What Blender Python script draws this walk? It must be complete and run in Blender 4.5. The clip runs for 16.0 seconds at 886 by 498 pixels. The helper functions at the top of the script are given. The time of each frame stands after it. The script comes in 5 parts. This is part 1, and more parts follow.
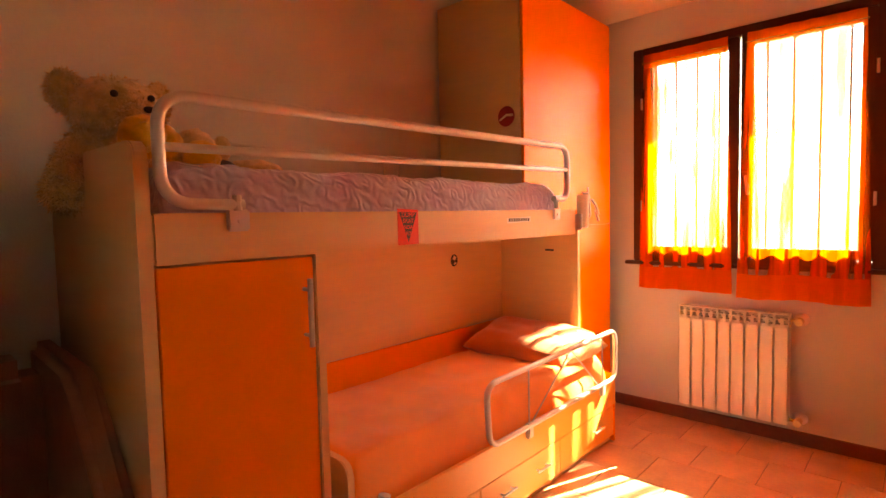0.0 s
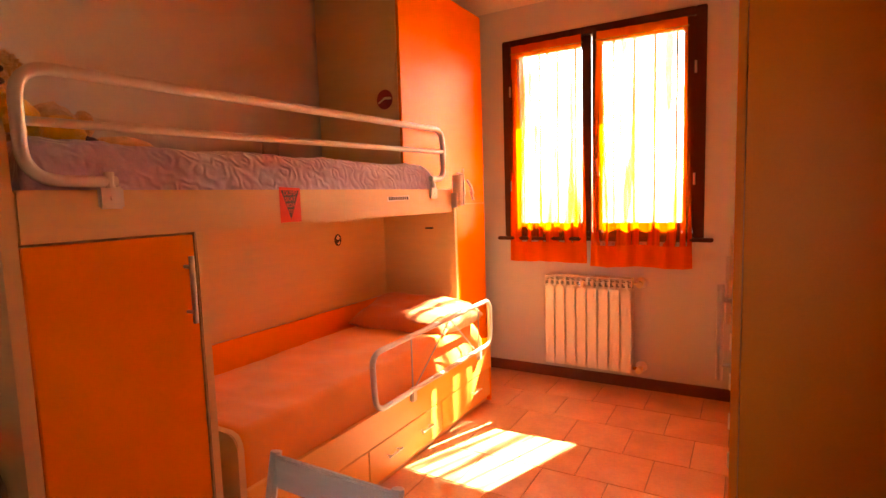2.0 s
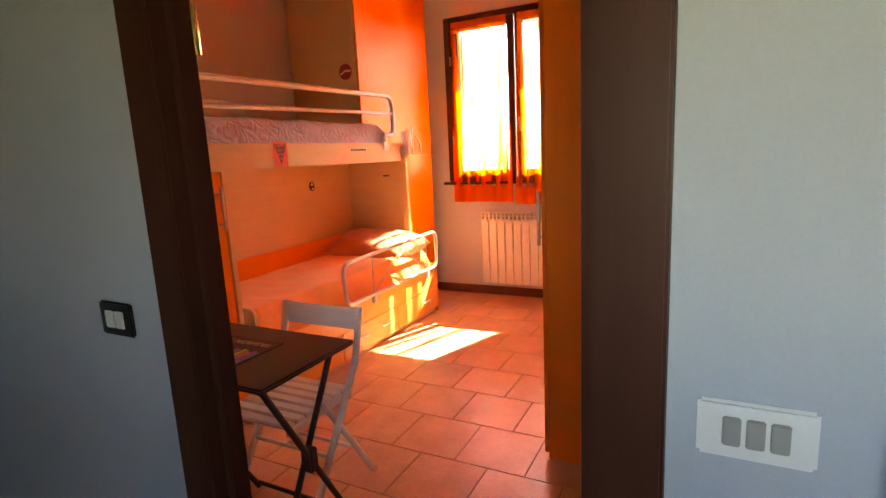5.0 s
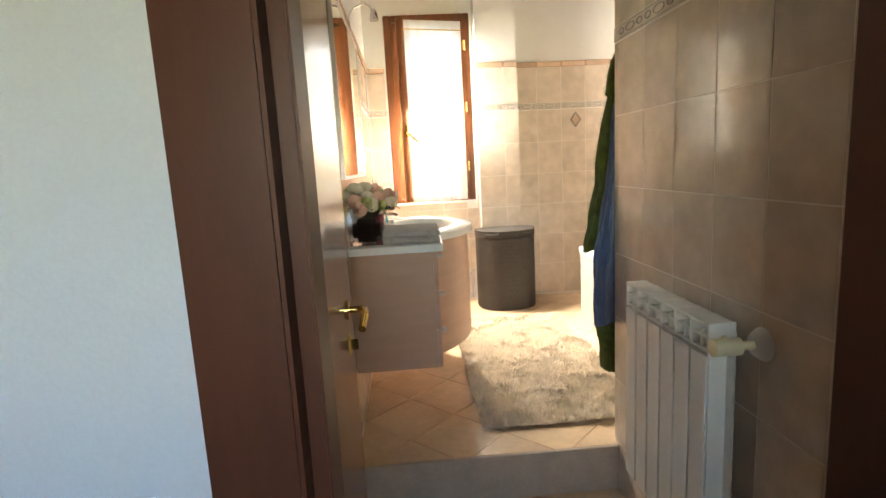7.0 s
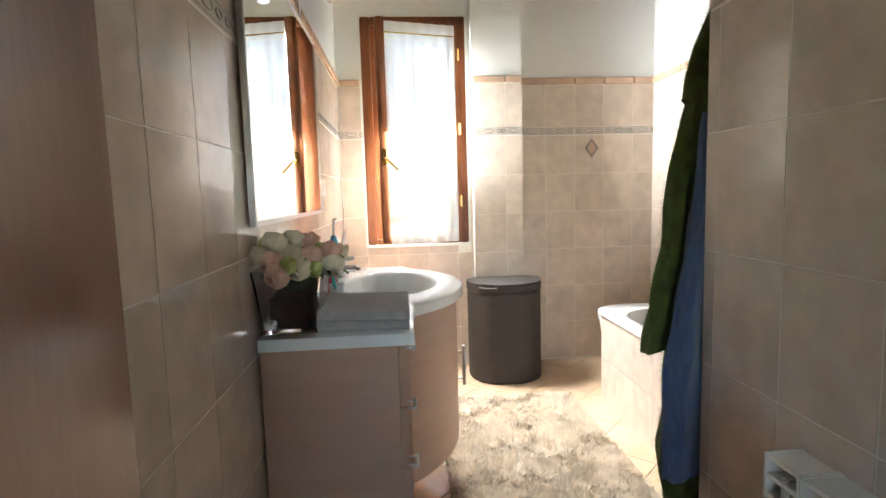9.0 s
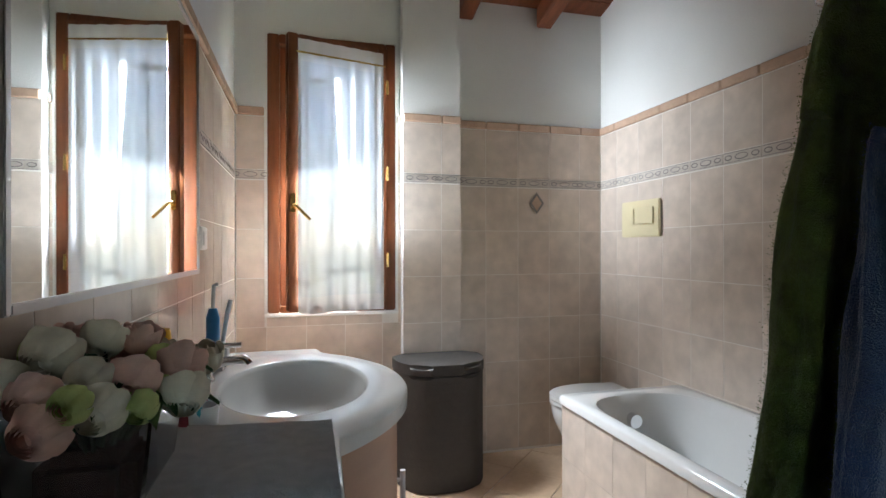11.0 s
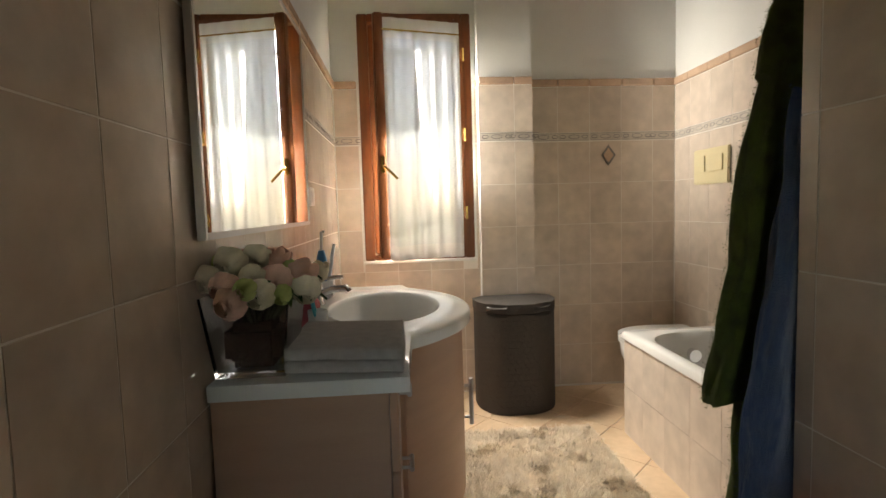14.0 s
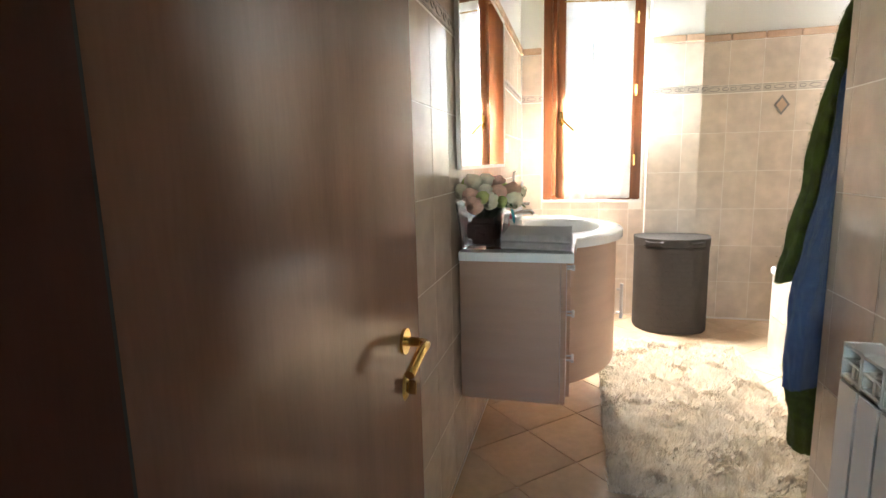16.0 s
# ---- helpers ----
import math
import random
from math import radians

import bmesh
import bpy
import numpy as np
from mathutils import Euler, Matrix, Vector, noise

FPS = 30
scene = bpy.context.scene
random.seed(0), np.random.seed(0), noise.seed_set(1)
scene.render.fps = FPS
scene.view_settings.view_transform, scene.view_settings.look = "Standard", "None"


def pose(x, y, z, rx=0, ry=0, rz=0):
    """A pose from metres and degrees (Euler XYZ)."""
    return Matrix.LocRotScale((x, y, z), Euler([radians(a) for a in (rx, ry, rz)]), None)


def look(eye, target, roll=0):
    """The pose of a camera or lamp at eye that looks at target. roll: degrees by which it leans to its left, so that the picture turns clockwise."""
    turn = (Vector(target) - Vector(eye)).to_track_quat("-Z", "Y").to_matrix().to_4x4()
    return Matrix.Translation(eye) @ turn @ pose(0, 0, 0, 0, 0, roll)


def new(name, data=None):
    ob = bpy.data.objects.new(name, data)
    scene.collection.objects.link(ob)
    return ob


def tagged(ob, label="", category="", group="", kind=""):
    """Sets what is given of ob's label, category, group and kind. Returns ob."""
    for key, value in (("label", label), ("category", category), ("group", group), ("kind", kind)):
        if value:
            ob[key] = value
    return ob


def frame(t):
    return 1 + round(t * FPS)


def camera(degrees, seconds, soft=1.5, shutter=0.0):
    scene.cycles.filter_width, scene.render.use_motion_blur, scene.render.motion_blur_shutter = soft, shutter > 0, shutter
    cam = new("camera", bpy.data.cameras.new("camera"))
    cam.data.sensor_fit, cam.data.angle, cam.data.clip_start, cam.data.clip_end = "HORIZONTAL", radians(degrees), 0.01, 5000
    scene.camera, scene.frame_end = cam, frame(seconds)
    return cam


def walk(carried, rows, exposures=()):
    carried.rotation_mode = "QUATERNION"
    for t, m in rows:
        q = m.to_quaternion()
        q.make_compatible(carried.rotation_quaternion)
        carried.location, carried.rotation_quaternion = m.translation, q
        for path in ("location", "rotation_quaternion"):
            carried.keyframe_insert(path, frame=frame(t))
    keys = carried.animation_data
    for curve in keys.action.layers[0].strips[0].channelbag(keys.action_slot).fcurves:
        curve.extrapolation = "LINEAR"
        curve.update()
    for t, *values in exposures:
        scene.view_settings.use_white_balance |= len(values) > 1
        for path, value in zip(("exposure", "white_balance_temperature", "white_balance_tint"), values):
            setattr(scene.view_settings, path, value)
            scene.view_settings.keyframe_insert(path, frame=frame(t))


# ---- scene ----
cam = camera(80.5, 16.0)
PATH = [
    (0, (0.327, 0.211, 1.497), (-1.029, 1.676, 1.377), -1.3),
    (0.5, (0.334, 0.296, 1.502), (-0.962, 1.814, 1.369), -0.8),
    (1, (0.358, 0.332, 1.484), (-0.851, 1.918, 1.334), -0.6),
    (1.5, (0.384, 0.274, 1.479), (-0.731, 1.925, 1.309), -1.0),
    (2, (0.433, 0.103, 1.472), (-0.573, 1.821, 1.278), -1.8),
    (2.5, (0.49, -0.066, 1.466), (-0.492, 1.66, 1.231), -2.6),
    (3, (0.593, -0.212, 1.458), (-0.453, 1.476, 1.221), -2.1),
    (3.2, (0.654, -0.279, 1.451), (-0.403, 1.403, 1.213), -2.0),
    (5.3, (1.141, -0.698, 1.414), (0.333, 1.092, 1.037), -2.9),
    (5.5, (1.216, -0.694, 1.417), (0.516, 1.141, 1.034), -2.4),
    (5.7, (1.281, -0.689, 1.418), (0.7, 1.189, 1.048), -2.1),
    (6, (1.359, -0.676, 1.414), (0.962, 1.254, 1.07), -2.1),
    (6.5, (1.44, -0.625, 1.417), (1.35, 1.347, 1.092), -2.8),
    (7, (1.49, -0.488, 1.423), (1.612, 1.483, 1.105), -3.1),
    (7.5, (1.538, -0.283, 1.421), (1.76, 1.68, 1.109), -3.1),
    (8, (1.596, -0.08, 1.425), (1.799, 1.89, 1.145), -2.5),
    (8.2, (1.625, 0.011, 1.434), (1.777, 1.987, 1.169), -1.7),
    (10.3, (1.565, 0.899, 1.459), (1.807, 2.883, 1.378), -0.1),
    (10.5, (1.57, 0.945, 1.459), (1.866, 2.922, 1.402), 0.2),
    (11, (1.573, 1.067, 1.461), (2.085, 3.0, 1.462), -0.1),
    (11.5, (1.564, 1.184, 1.493), (2.266, 3.054, 1.594), -1.5),
    (12, (1.549, 1.208, 1.512), (2.321, 3.045, 1.684), -2.9),
    (12.5, (1.571, 1.167, 1.504), (2.242, 3.046, 1.646), -3.0),
    (13, (1.63, 1.055, 1.47), (2.09, 3.001, 1.504), -2.1),
    (13.5, (1.636, 0.93, 1.451), (1.929, 2.907, 1.38), -1.8),
    (14, (1.631, 0.708, 1.431), (1.776, 2.697, 1.277), -1.7),
    (14.5, (1.634, 0.501, 1.431), (1.629, 2.489, 1.213), -1.7),
    (15, (1.682, 0.289, 1.41), (1.508, 2.263, 1.14), -1.5),
    (15.5, (1.687, 0.102, 1.405), (1.338, 2.044, 1.081), -1.7),
    (16, (1.64, -0.08, 1.404), (1.145, 1.831, 1.083), -1.4),
]
EXPOSURE = [(0, 4.88, 10400, 11), (3, 4.88, 10900, 11), (5.5, 4.95, 8900, 11), (6.5, 5.1, 8500, 11), (7.5, 5.5, 8000, 9), (8.2, 5.35, 7400, 8), (10.5, 3.98, 5700, 8), (11.2, 3.78, 6100, 8), (12.5, 3.68, 7200, 10), (14.5, 3.9, 8000, 10), (15.3, 4.5, 7300, 9), (16, 5.35, 6900, 8)]
walk(cam, [(t, look(eye, target, roll)) for t, eye, target, roll in PATH], EXPOSURE)

# ---- world, sun ----
SUN_EL, SUN_FROM = radians(47), (0.355, 0.935)
world = bpy.data.worlds.new("sky")
scene.world = world
world.use_nodes = True
wn = world.node_tree.nodes
sky = wn.new("ShaderNodeTexSky")
sky.sky_type, sky.sun_disc = "NISHITA", False
sky.sun_elevation, sky.sun_rotation = SUN_EL, math.atan2(SUN_FROM[0], SUN_FROM[1])
world.node_tree.links.new(sky.outputs[0], wn["Background"].inputs[0])
wn["Background"].inputs[1].default_value = 0.15
sun = bpy.data.lights.new("sun", "SUN")
sun.energy, sun.angle, sun.color = 5.0, radians(0.5), (1.0, 0.95, 0.86)
sun_ob = new("sun", sun)
c = math.cos(SUN_EL)
sun_ob.matrix_world = look((0, 12, 14), Vector((0, 12, 14)) - Vector((SUN_FROM[0] * c, SUN_FROM[1] * c, math.sin(SUN_EL))))

# Fill lamps added at the bathroom window: down to the floor, across the room.
for watts, wide, high, spread, y, aim in ((1.5, 0.5, 0.5, 84, 3.96, (0.3, -0.45, -0.85)), (0.85, 0.08, 0.9, 68, 4.0, (0.94, -0.05, 0.06))):
    fill = bpy.data.lights.new("window_fill_lamp", "AREA")
    fill.shape, fill.size, fill.size_y, fill.spread = "RECTANGLE", wide, high, radians(spread)
    fill.energy, fill.color = watts, (0.94, 0.97, 1.0)
    fill_ob = new("window_fill_lamp", fill)
    fill_ob.matrix_world = look((1.76, y, 1.95), Vector((1.76, y, 1.95)) + Vector(aim))

# ---- materials ----


def mat(name, col, rough=0.5, metal=0.0, var=0.12, scale=6.0, bump=0.08, bscale=60.0, spec=0.5, stretch=(1, 1, 1), sheen=0.0, rnd=0.0, coat=0.0):
    """Two scales of tone over a base colour, with a fine relief; rnd shifts the tone from piece to piece."""
    m = bpy.data.materials.new(name)
    m.use_nodes = True
    n, l = m.node_tree.nodes, m.node_tree.links
    b = n["Principled BSDF"]
    b.inputs["Roughness"].default_value = rough
    b.inputs["Metallic"].default_value = metal
    b.inputs["Specular IOR Level"].default_value = spec
    b.inputs["Sheen Weight"].default_value = sheen
    b.inputs["Coat Weight"].default_value = coat
    tc, mp, info = n.new("ShaderNodeTexCoord"), n.new("ShaderNodeMapping"), n.new("ShaderNodeObjectInfo")
    mp.inputs["Scale"].default_value = stretch
    add = n.new("ShaderNodeVectorMath")
    add.operation = "ADD"
    mul = n.new("ShaderNodeMath")
    mul.operation, mul.inputs[1].default_value = "MULTIPLY", 17.0
    l.new(info.outputs["Random"], mul.inputs[0])
    l.new(tc.outputs["Object"], add.inputs[0])
    l.new(mul.outputs[0], add.inputs[1])
    l.new(add.outputs[0], mp.inputs["Vector"])
    big, fine = n.new("ShaderNodeTexNoise"), n.new("ShaderNodeTexNoise")
    big.inputs["Scale"].default_value, big.inputs["Detail"].default_value = scale, 4
    fine.inputs["Scale"].default_value, fine.inputs["Detail"].default_value = bscale, 3
    l.new(mp.outputs[0], big.inputs["Vector"])
    l.new(mp.outputs[0], fine.inputs["Vector"])
    ramp = n.new("ShaderNodeMapRange")
    ramp.inputs["From Min"].default_value, ramp.inputs["From Max"].default_value = 0.3, 0.7
    ramp.inputs["To Min"].default_value, ramp.inputs["To Max"].default_value = 1 - var, 1 + var * 0.6
    l.new(big.outputs[0], ramp.inputs[0])
    r2 = n.new("ShaderNodeMapRange")
    r2.inputs["From Min"].default_value, r2.inputs["From Max"].default_value = 0.3, 0.7
    r2.inputs["To Min"].default_value, r2.inputs["To Max"].default_value = 1 - var * 0.4, 1 + var * 0.3
    l.new(fine.outputs[0], r2.inputs[0])
    r3 = n.new("ShaderNodeMapRange")
    r3.inputs["To Min"].default_value, r3.inputs["To Max"].default_value = 1 - rnd, 1 + rnd
    l.new(info.outputs["Random"], r3.inputs[0])
    m1, m2 = n.new("ShaderNodeMath"), n.new("ShaderNodeMath")
    m1.operation = m2.operation = "MULTIPLY"
    l.new(ramp.outputs[0], m1.inputs[0]), l.new(r2.outputs[0], m1.inputs[1])
    l.new(m1.outputs[0], m2.inputs[0]), l.new(r3.outputs[0], m2.inputs[1])
    vm = n.new("ShaderNodeVectorMath")
    vm.operation, vm.inputs[0].default_value = "SCALE", col
    l.new(m2.outputs[0], vm.inputs["Scale"])
    l.new(vm.outputs[0], b.inputs["Base Color"])
    if bump:
        bp = n.new("ShaderNodeBump")
        bp.inputs["Strength"].default_value, bp.inputs["Distance"].default_value = bump, 0.01
        l.new(fine.outputs[0], bp.inputs["Height"])
        l.new(bp.outputs[0], b.inputs["Normal"])
    return m


def cloth(name, col, clear, through_share=0.6, bands=0.0):
    """Thin cloth: partly open weave, partly glowing with the light behind it."""
    m = bpy.data.materials.new(name)
    m.use_nodes = True
    n, l = m.node_tree.nodes, m.node_tree.links
    n.remove(n["Principled BSDF"])
    out = n["Material Output"]
    d, t, x = n.new("ShaderNodeBsdfDiffuse"), n.new("ShaderNodeBsdfTranslucent"), n.new("ShaderNodeBsdfTransparent")
    x.inputs[0].default_value = (*[q ** 0.05 for q in col], 1)
    d.inputs[0].default_value = t.inputs[0].default_value = (*col, 1)
    a, b = n.new("ShaderNodeMixShader"), n.new("ShaderNodeMixShader")
    a.inputs[0].default_value = through_share
    l.new(d.outputs[0], a.inputs[1]), l.new(t.outputs[0], a.inputs[2])
    tc, w = n.new("ShaderNodeTexCoord"), n.new("ShaderNodeTexNoise")
    w.inputs["Scale"].default_value = 9.0
    mp = n.new("ShaderNodeMapping")
    mp.inputs["Scale"].default_value = (1.7, 1.7, 0.12)
    r = n.new("ShaderNodeMapRange")
    r.inputs["From Min"].default_value, r.inputs["From Max"].default_value = 0.4, 0.6
    r.inputs["To Min"].default_value, r.inputs["To Max"].default_value = max(clear - bands, 0), min(clear + bands, 1)
    l.new(tc.outputs["Object"], mp.inputs[0]), l.new(mp.outputs[0], w.inputs["Vector"])
    l.new(w.outputs[0], r.inputs[0]), l.new(r.outputs[0], b.inputs[0])
    l.new(a.outputs[0], b.inputs[1]), l.new(x.outputs[0], b.inputs[2])
    l.new(b.outputs[0], out.inputs[0])
    return m


def pane_glass(name):
    m = bpy.data.materials.new(name)
    m.use_nodes = True
    n, l = m.node_tree.nodes, m.node_tree.links
    n.remove(n["Principled BSDF"])
    g, x, f, mix = n.new("ShaderNodeBsdfGlossy"), n.new("ShaderNodeBsdfTransparent"), n.new("ShaderNodeFresnel"), n.new("ShaderNodeMixShader")
    g.inputs["Roughness"].default_value = 0.02
    l.new(f.outputs[0], mix.inputs[0]), l.new(x.outputs[0], mix.inputs[1]), l.new(g.outputs[0], mix.inputs[2])
    l.new(mix.outputs[0], n["Material Output"].inputs[0])
    return m


def clear_glass(name, col):
    m = mat(name, col, 0.03, bump=0, var=0)
    m.node_tree.nodes["Principled BSDF"].inputs["Transmission Weight"].default_value = 1.0
    return m


PLASTER = mat("grey plaster", (0.56, 0.56, 0.56), 0.9, var=0.06, scale=2, bump=0.15, bscale=120)
PLASTER_W = mat("white plaster", (0.8, 0.8, 0.77), 0.9, var=0.04, scale=2, bump=0.15, bscale=120)
HALLWALL = mat("pale blue-grey plaster", (0.46, 0.5, 0.57), 0.85, var=0.05, scale=2, bump=0.04, bscale=140)
CEIL_M = mat("cream ceiling plaster", (0.75, 0.7, 0.62), 0.9, var=0.05, scale=2, bump=0.1)
ORANGE = mat("orange melamine", (0.86, 0.22, 0.02), 0.4, var=0.05, scale=3, bump=0.02, bscale=200, spec=0.28)
BEECH = mat("pale beech melamine", (0.64, 0.42, 0.22), 0.45, var=0.04, scale=3, stretch=(1, 1, 9), bump=0.03, bscale=90)
BEECH_H = mat("pale beech melamine, level grain", (0.64, 0.42, 0.22), 0.45, var=0.04, scale=3, stretch=(9, 1, 9), bump=0.03, bscale=90)
DRAWER_M = mat("light orange melamine", (0.85, 0.42, 0.12), 0.4, var=0.05, scale=3, bump=0.02, bscale=200, spec=0.3)
SHEET = mat("orange cotton sheet", (0.8, 0.27, 0.05), 0.85, var=0.1, scale=5, bump=0.25, bscale=250, sheen=0.3)
PILLOW_M = mat("rust cotton", (0.55, 0.14, 0.05), 0.85, var=0.1, scale=5, bump=0.25, bscale=250, sheen=0.3)
QUILT = mat("mauve quilted cotton", (0.42, 0.34, 0.47), 0.8, var=0.14, scale=9, bump=0.2, bscale=120, sheen=0.4)
STEEL = mat("brushed grey steel", (0.5, 0.5, 0.52), 0.32, metal=1.0, var=0.05, bump=0.02)
SILVERP = mat("silver-painted tube", (0.55, 0.53, 0.52), 0.48, metal=0.35, var=0.05, bump=0.02)
CHROME = mat("chrome", (0.8, 0.8, 0.82), 0.08, metal=1.0, var=0.0, bump=0)
BRASS = mat("polished brass", (0.75, 0.52, 0.18), 0.16, metal=1.0, var=0.06, bump=0)
DARKWOOD = mat("dark stained wood", (0.066, 0.021, 0.012), 0.42, var=0.12, scale=5, stretch=(5, 5, 0.5), bump=0.03, bscale=50, spec=0.2)
DOORWOOD = mat("brown varnished wood", (0.28, 0.145, 0.095), 0.17, var=0.12, scale=3, stretch=(4, 4, 0.5), bump=0.012, bscale=40, spec=0.5)
REDWOOD = mat("red-brown varnished wood", (0.19, 0.062, 0.022), 0.3, var=0.3, scale=5, stretch=(7, 7, 0.6), bump=0.08, bscale=60)
BEAMWOOD = mat("red-brown beam wood", (0.24, 0.075, 0.028), 0.55, var=0.35, scale=4, stretch=(6, 0.8, 6), bump=0.15, bscale=50)
TERRA = mat("terracotta floor tile", (0.6, 0.34, 0.22), 0.3, var=0.18, scale=5, bump=0.04, bscale=60, rnd=0.07)
GROUT = mat("grey-brown grout", (0.3, 0.22, 0.17), 0.9, var=0.15, bump=0.2)
GROUT_W = mat("pale grout", (0.82, 0.78, 0.72), 0.35, var=0.05, bump=0.1)
TILE = mat("marbled beige glazed tile", (0.7, 0.6, 0.51), 0.12, var=0.11, scale=7, bump=0.012, bscale=14, rnd=0.03)
BORDER_T = mat("border tile", (0.66, 0.6, 0.53), 0.15, var=0.1, scale=12, bump=0.02, rnd=0.02)
BORDER_I = mat("border ornament", (0.22, 0.2, 0.19), 0.3, var=0.15, scale=30, bump=0.05)
TRIM_T = mat("salmon trim tile", (0.6, 0.42, 0.3), 0.2, var=0.12, scale=9, bump=0.03, rnd=0.05)
BATHFLOOR = mat("sand floor tile", (0.68, 0.5, 0.34), 0.18, var=0.12, scale=5, bump=0.02, bscale=30, rnd=0.04)
STONE = mat("grey step stone", (0.47, 0.38, 0.3), 0.5, var=0.12, scale=9, bump=0.05)
BASEWOOD = mat("red-brown skirting", (0.16, 0.05, 0.028), 0.4, var=0.2, stretch=(1, 1, 1), bump=0.05)
RADWHITE = mat("cream radiator enamel", (0.8, 0.77, 0.7), 0.3, var=0.03, bump=0.02)
CREAMPL = mat("cream plastic", (0.75, 0.66, 0.42), 0.35, var=0.04, bump=0)
WHITEPL = mat("white plastic", (0.8, 0.8, 0.8), 0.3, var=0.03, bump=0)
GREYPL = mat("grey plastic", (0.32, 0.31, 0.3), 0.4, var=0.05, bump=0)
BLACK = mat("black plastic", (0.015, 0.015, 0.016), 0.4, var=0.1, bump=0.03)
BLACKTOP = mat("dark brown table laminate", (0.035, 0.02, 0.016), 0.4, var=0.2, scale=8, bump=0.03)
WHITEWOOD = mat("white lacquered wood", (0.75, 0.72, 0.7), 0.45, var=0.06, stretch=(1, 1, 5), bump=0.05)
CERAMIC = mat("white ceramic", (0.82, 0.82, 0.8), 0.06, var=0.02, bump=0)
VANITY = mat("pink beech veneer", (0.53, 0.32, 0.215), 0.4, var=0.07, scale=3, stretch=(1, 1, 7), bump=0.03, bscale=90)
BASKET_M = mat("dark brown leatherette", (0.036, 0.03, 0.026), 0.62, var=0.15, scale=25, bump=0.3, bscale=140)
ROBE = mat("dark green terry", (0.1, 0.14, 0.018), 0.95, var=0.4, scale=30, bump=0.9, bscale=420, sheen=0.08)
TOWEL_B = mat("blue terry", (0.04, 0.095, 0.24), 0.95, var=0.25, scale=30, bump=0.9, bscale=420, sheen=0.5)
TOWEL_G = mat("grey terry", (0.6, 0.56, 0.55), 0.95, var=0.15, scale=40, bump=0.9, bscale=450, sheen=0.4)
RUG_M = mat("cream shag pile", (0.76, 0.64, 0.49), 0.95, var=0.2, scale=9, bump=0.3, bscale=200, sheen=0.3)
# Darker than the pile: shade between the tufts is put into this colour.
RUG_BACK = mat("tan rug backing, shaded gaps toned in", (0.55, 0.46, 0.35), 0.95, var=0.2, scale=30, bump=0.3)
PLUSH = mat("golden brown plush", (0.64, 0.39, 0.18), 0.95, var=0.3, scale=30, bump=0.8, bscale=260, sheen=0.5)
PLUSH_Y = mat("yellow plush", (0.8, 0.42, 0.03), 0.95, var=0.15, scale=30, bump=0.6, bscale=260, sheen=0.4)
PLUSH_G = mat("dark grey plush", (0.08, 0.07, 0.09), 0.95, var=0.2, scale=30, bump=0.6, bscale=260)
LEATHER = mat("tan leatherette", (0.34, 0.19, 0.12), 0.5, var=0.12, scale=12, bump=0.12, bscale=160)
RED = mat("red sticker", (0.7, 0.04, 0.03), 0.4, var=0.08, bump=0)
INK = mat("black ink", (0.02, 0.012, 0.012), 0.5, var=0.1, bump=0)
PAPER = mat("cream paper", (0.72, 0.62, 0.5), 0.7, var=0.05, bump=0.02)
CURTAIN = cloth("orange voile", (0.85, 0.105, 0.01), 0.38, 0.5, 0.34)
CURTAIN_HEM = cloth("orange voile, doubled hem", (0.8, 0.13, 0.015), 0.1, 0.4, 0.03)
SHEER = cloth("white voile", (0.8, 0.83, 0.87), 0.026, 0.019, 0.002)
SHEER_HEM = cloth("white lace hem", (0.85, 0.86, 0.88), 0.012, 0.02, 0.004)
GLASS = pane_glass("window glass")
VASE = clear_glass("smoked vase glass", (0.75, 0.78, 0.82))
MIRROR = mat("mirror silvering", (0.9, 0.92, 0.91), 0.01, metal=1.0, var=0.0, bump=0)
GREEN = mat("leaf green", (0.06, 0.12, 0.03), 0.5, var=0.25, scale=20, bump=0.1)
STEM = mat("dark stem", (0.05, 0.06, 0.03), 0.6, var=0.2)
PETAL_P = mat("pale pink petals", (0.8, 0.5, 0.4), 0.7, var=0.15, scale=25, bump=0.1, rnd=0.1)
PETAL_W = mat("cream petals", (0.84, 0.76, 0.6), 0.7, var=0.12, scale=25, bump=0.1, rnd=0.1)
PETAL_G = mat("lime petals", (0.55, 0.6, 0.22), 0.7, var=0.15, scale=25, bump=0.1)
AMBER = mat("yellow cap plastic", (0.85, 0.5, 0.03), 0.35, var=0.05, bump=0)
PINK = mat("pink soap bottle", (0.5, 0.12, 0.16), 0.25, var=0.05, bump=0)
BLUE = mat("blue plastic", (0.04, 0.22, 0.5), 0.3, var=0.05, bump=0)
TEAL = mat("teal plastic", (0.05, 0.4, 0.5), 0.3, var=0.05, bump=0)
EARTH = mat("dry summer grass", (0.3, 0.3, 0.15), 0.95, var=0.3, scale=0.6, bump=0.3)
FACADE = mat("sunlit cream facade", (0.72, 0.66, 0.56), 0.9, var=0.08, scale=0.8, bump=0.1)
ROOFTILE = mat("clay roof", (0.4, 0.17, 0.1), 0.9, var=0.2, scale=4, bump=0.3)
IRON = mat("dark wrought iron", (0.03, 0.03, 0.032), 0.5, metal=0.6, var=0.2, bump=0.1)
BOOK_MATS = [mat("stripe " + k, v, 0.4, var=0.04, bump=0) for k, v in (("yellow", (0.8, 0.65, 0.08)), ("pink", (0.75, 0.15, 0.35)), ("blue", (0.1, 0.3, 0.65)), ("green", (0.3, 0.55, 0.12)), ("violet", (0.35, 0.15, 0.5)))]

# ---- helpers of this scene ----
BASE = {}


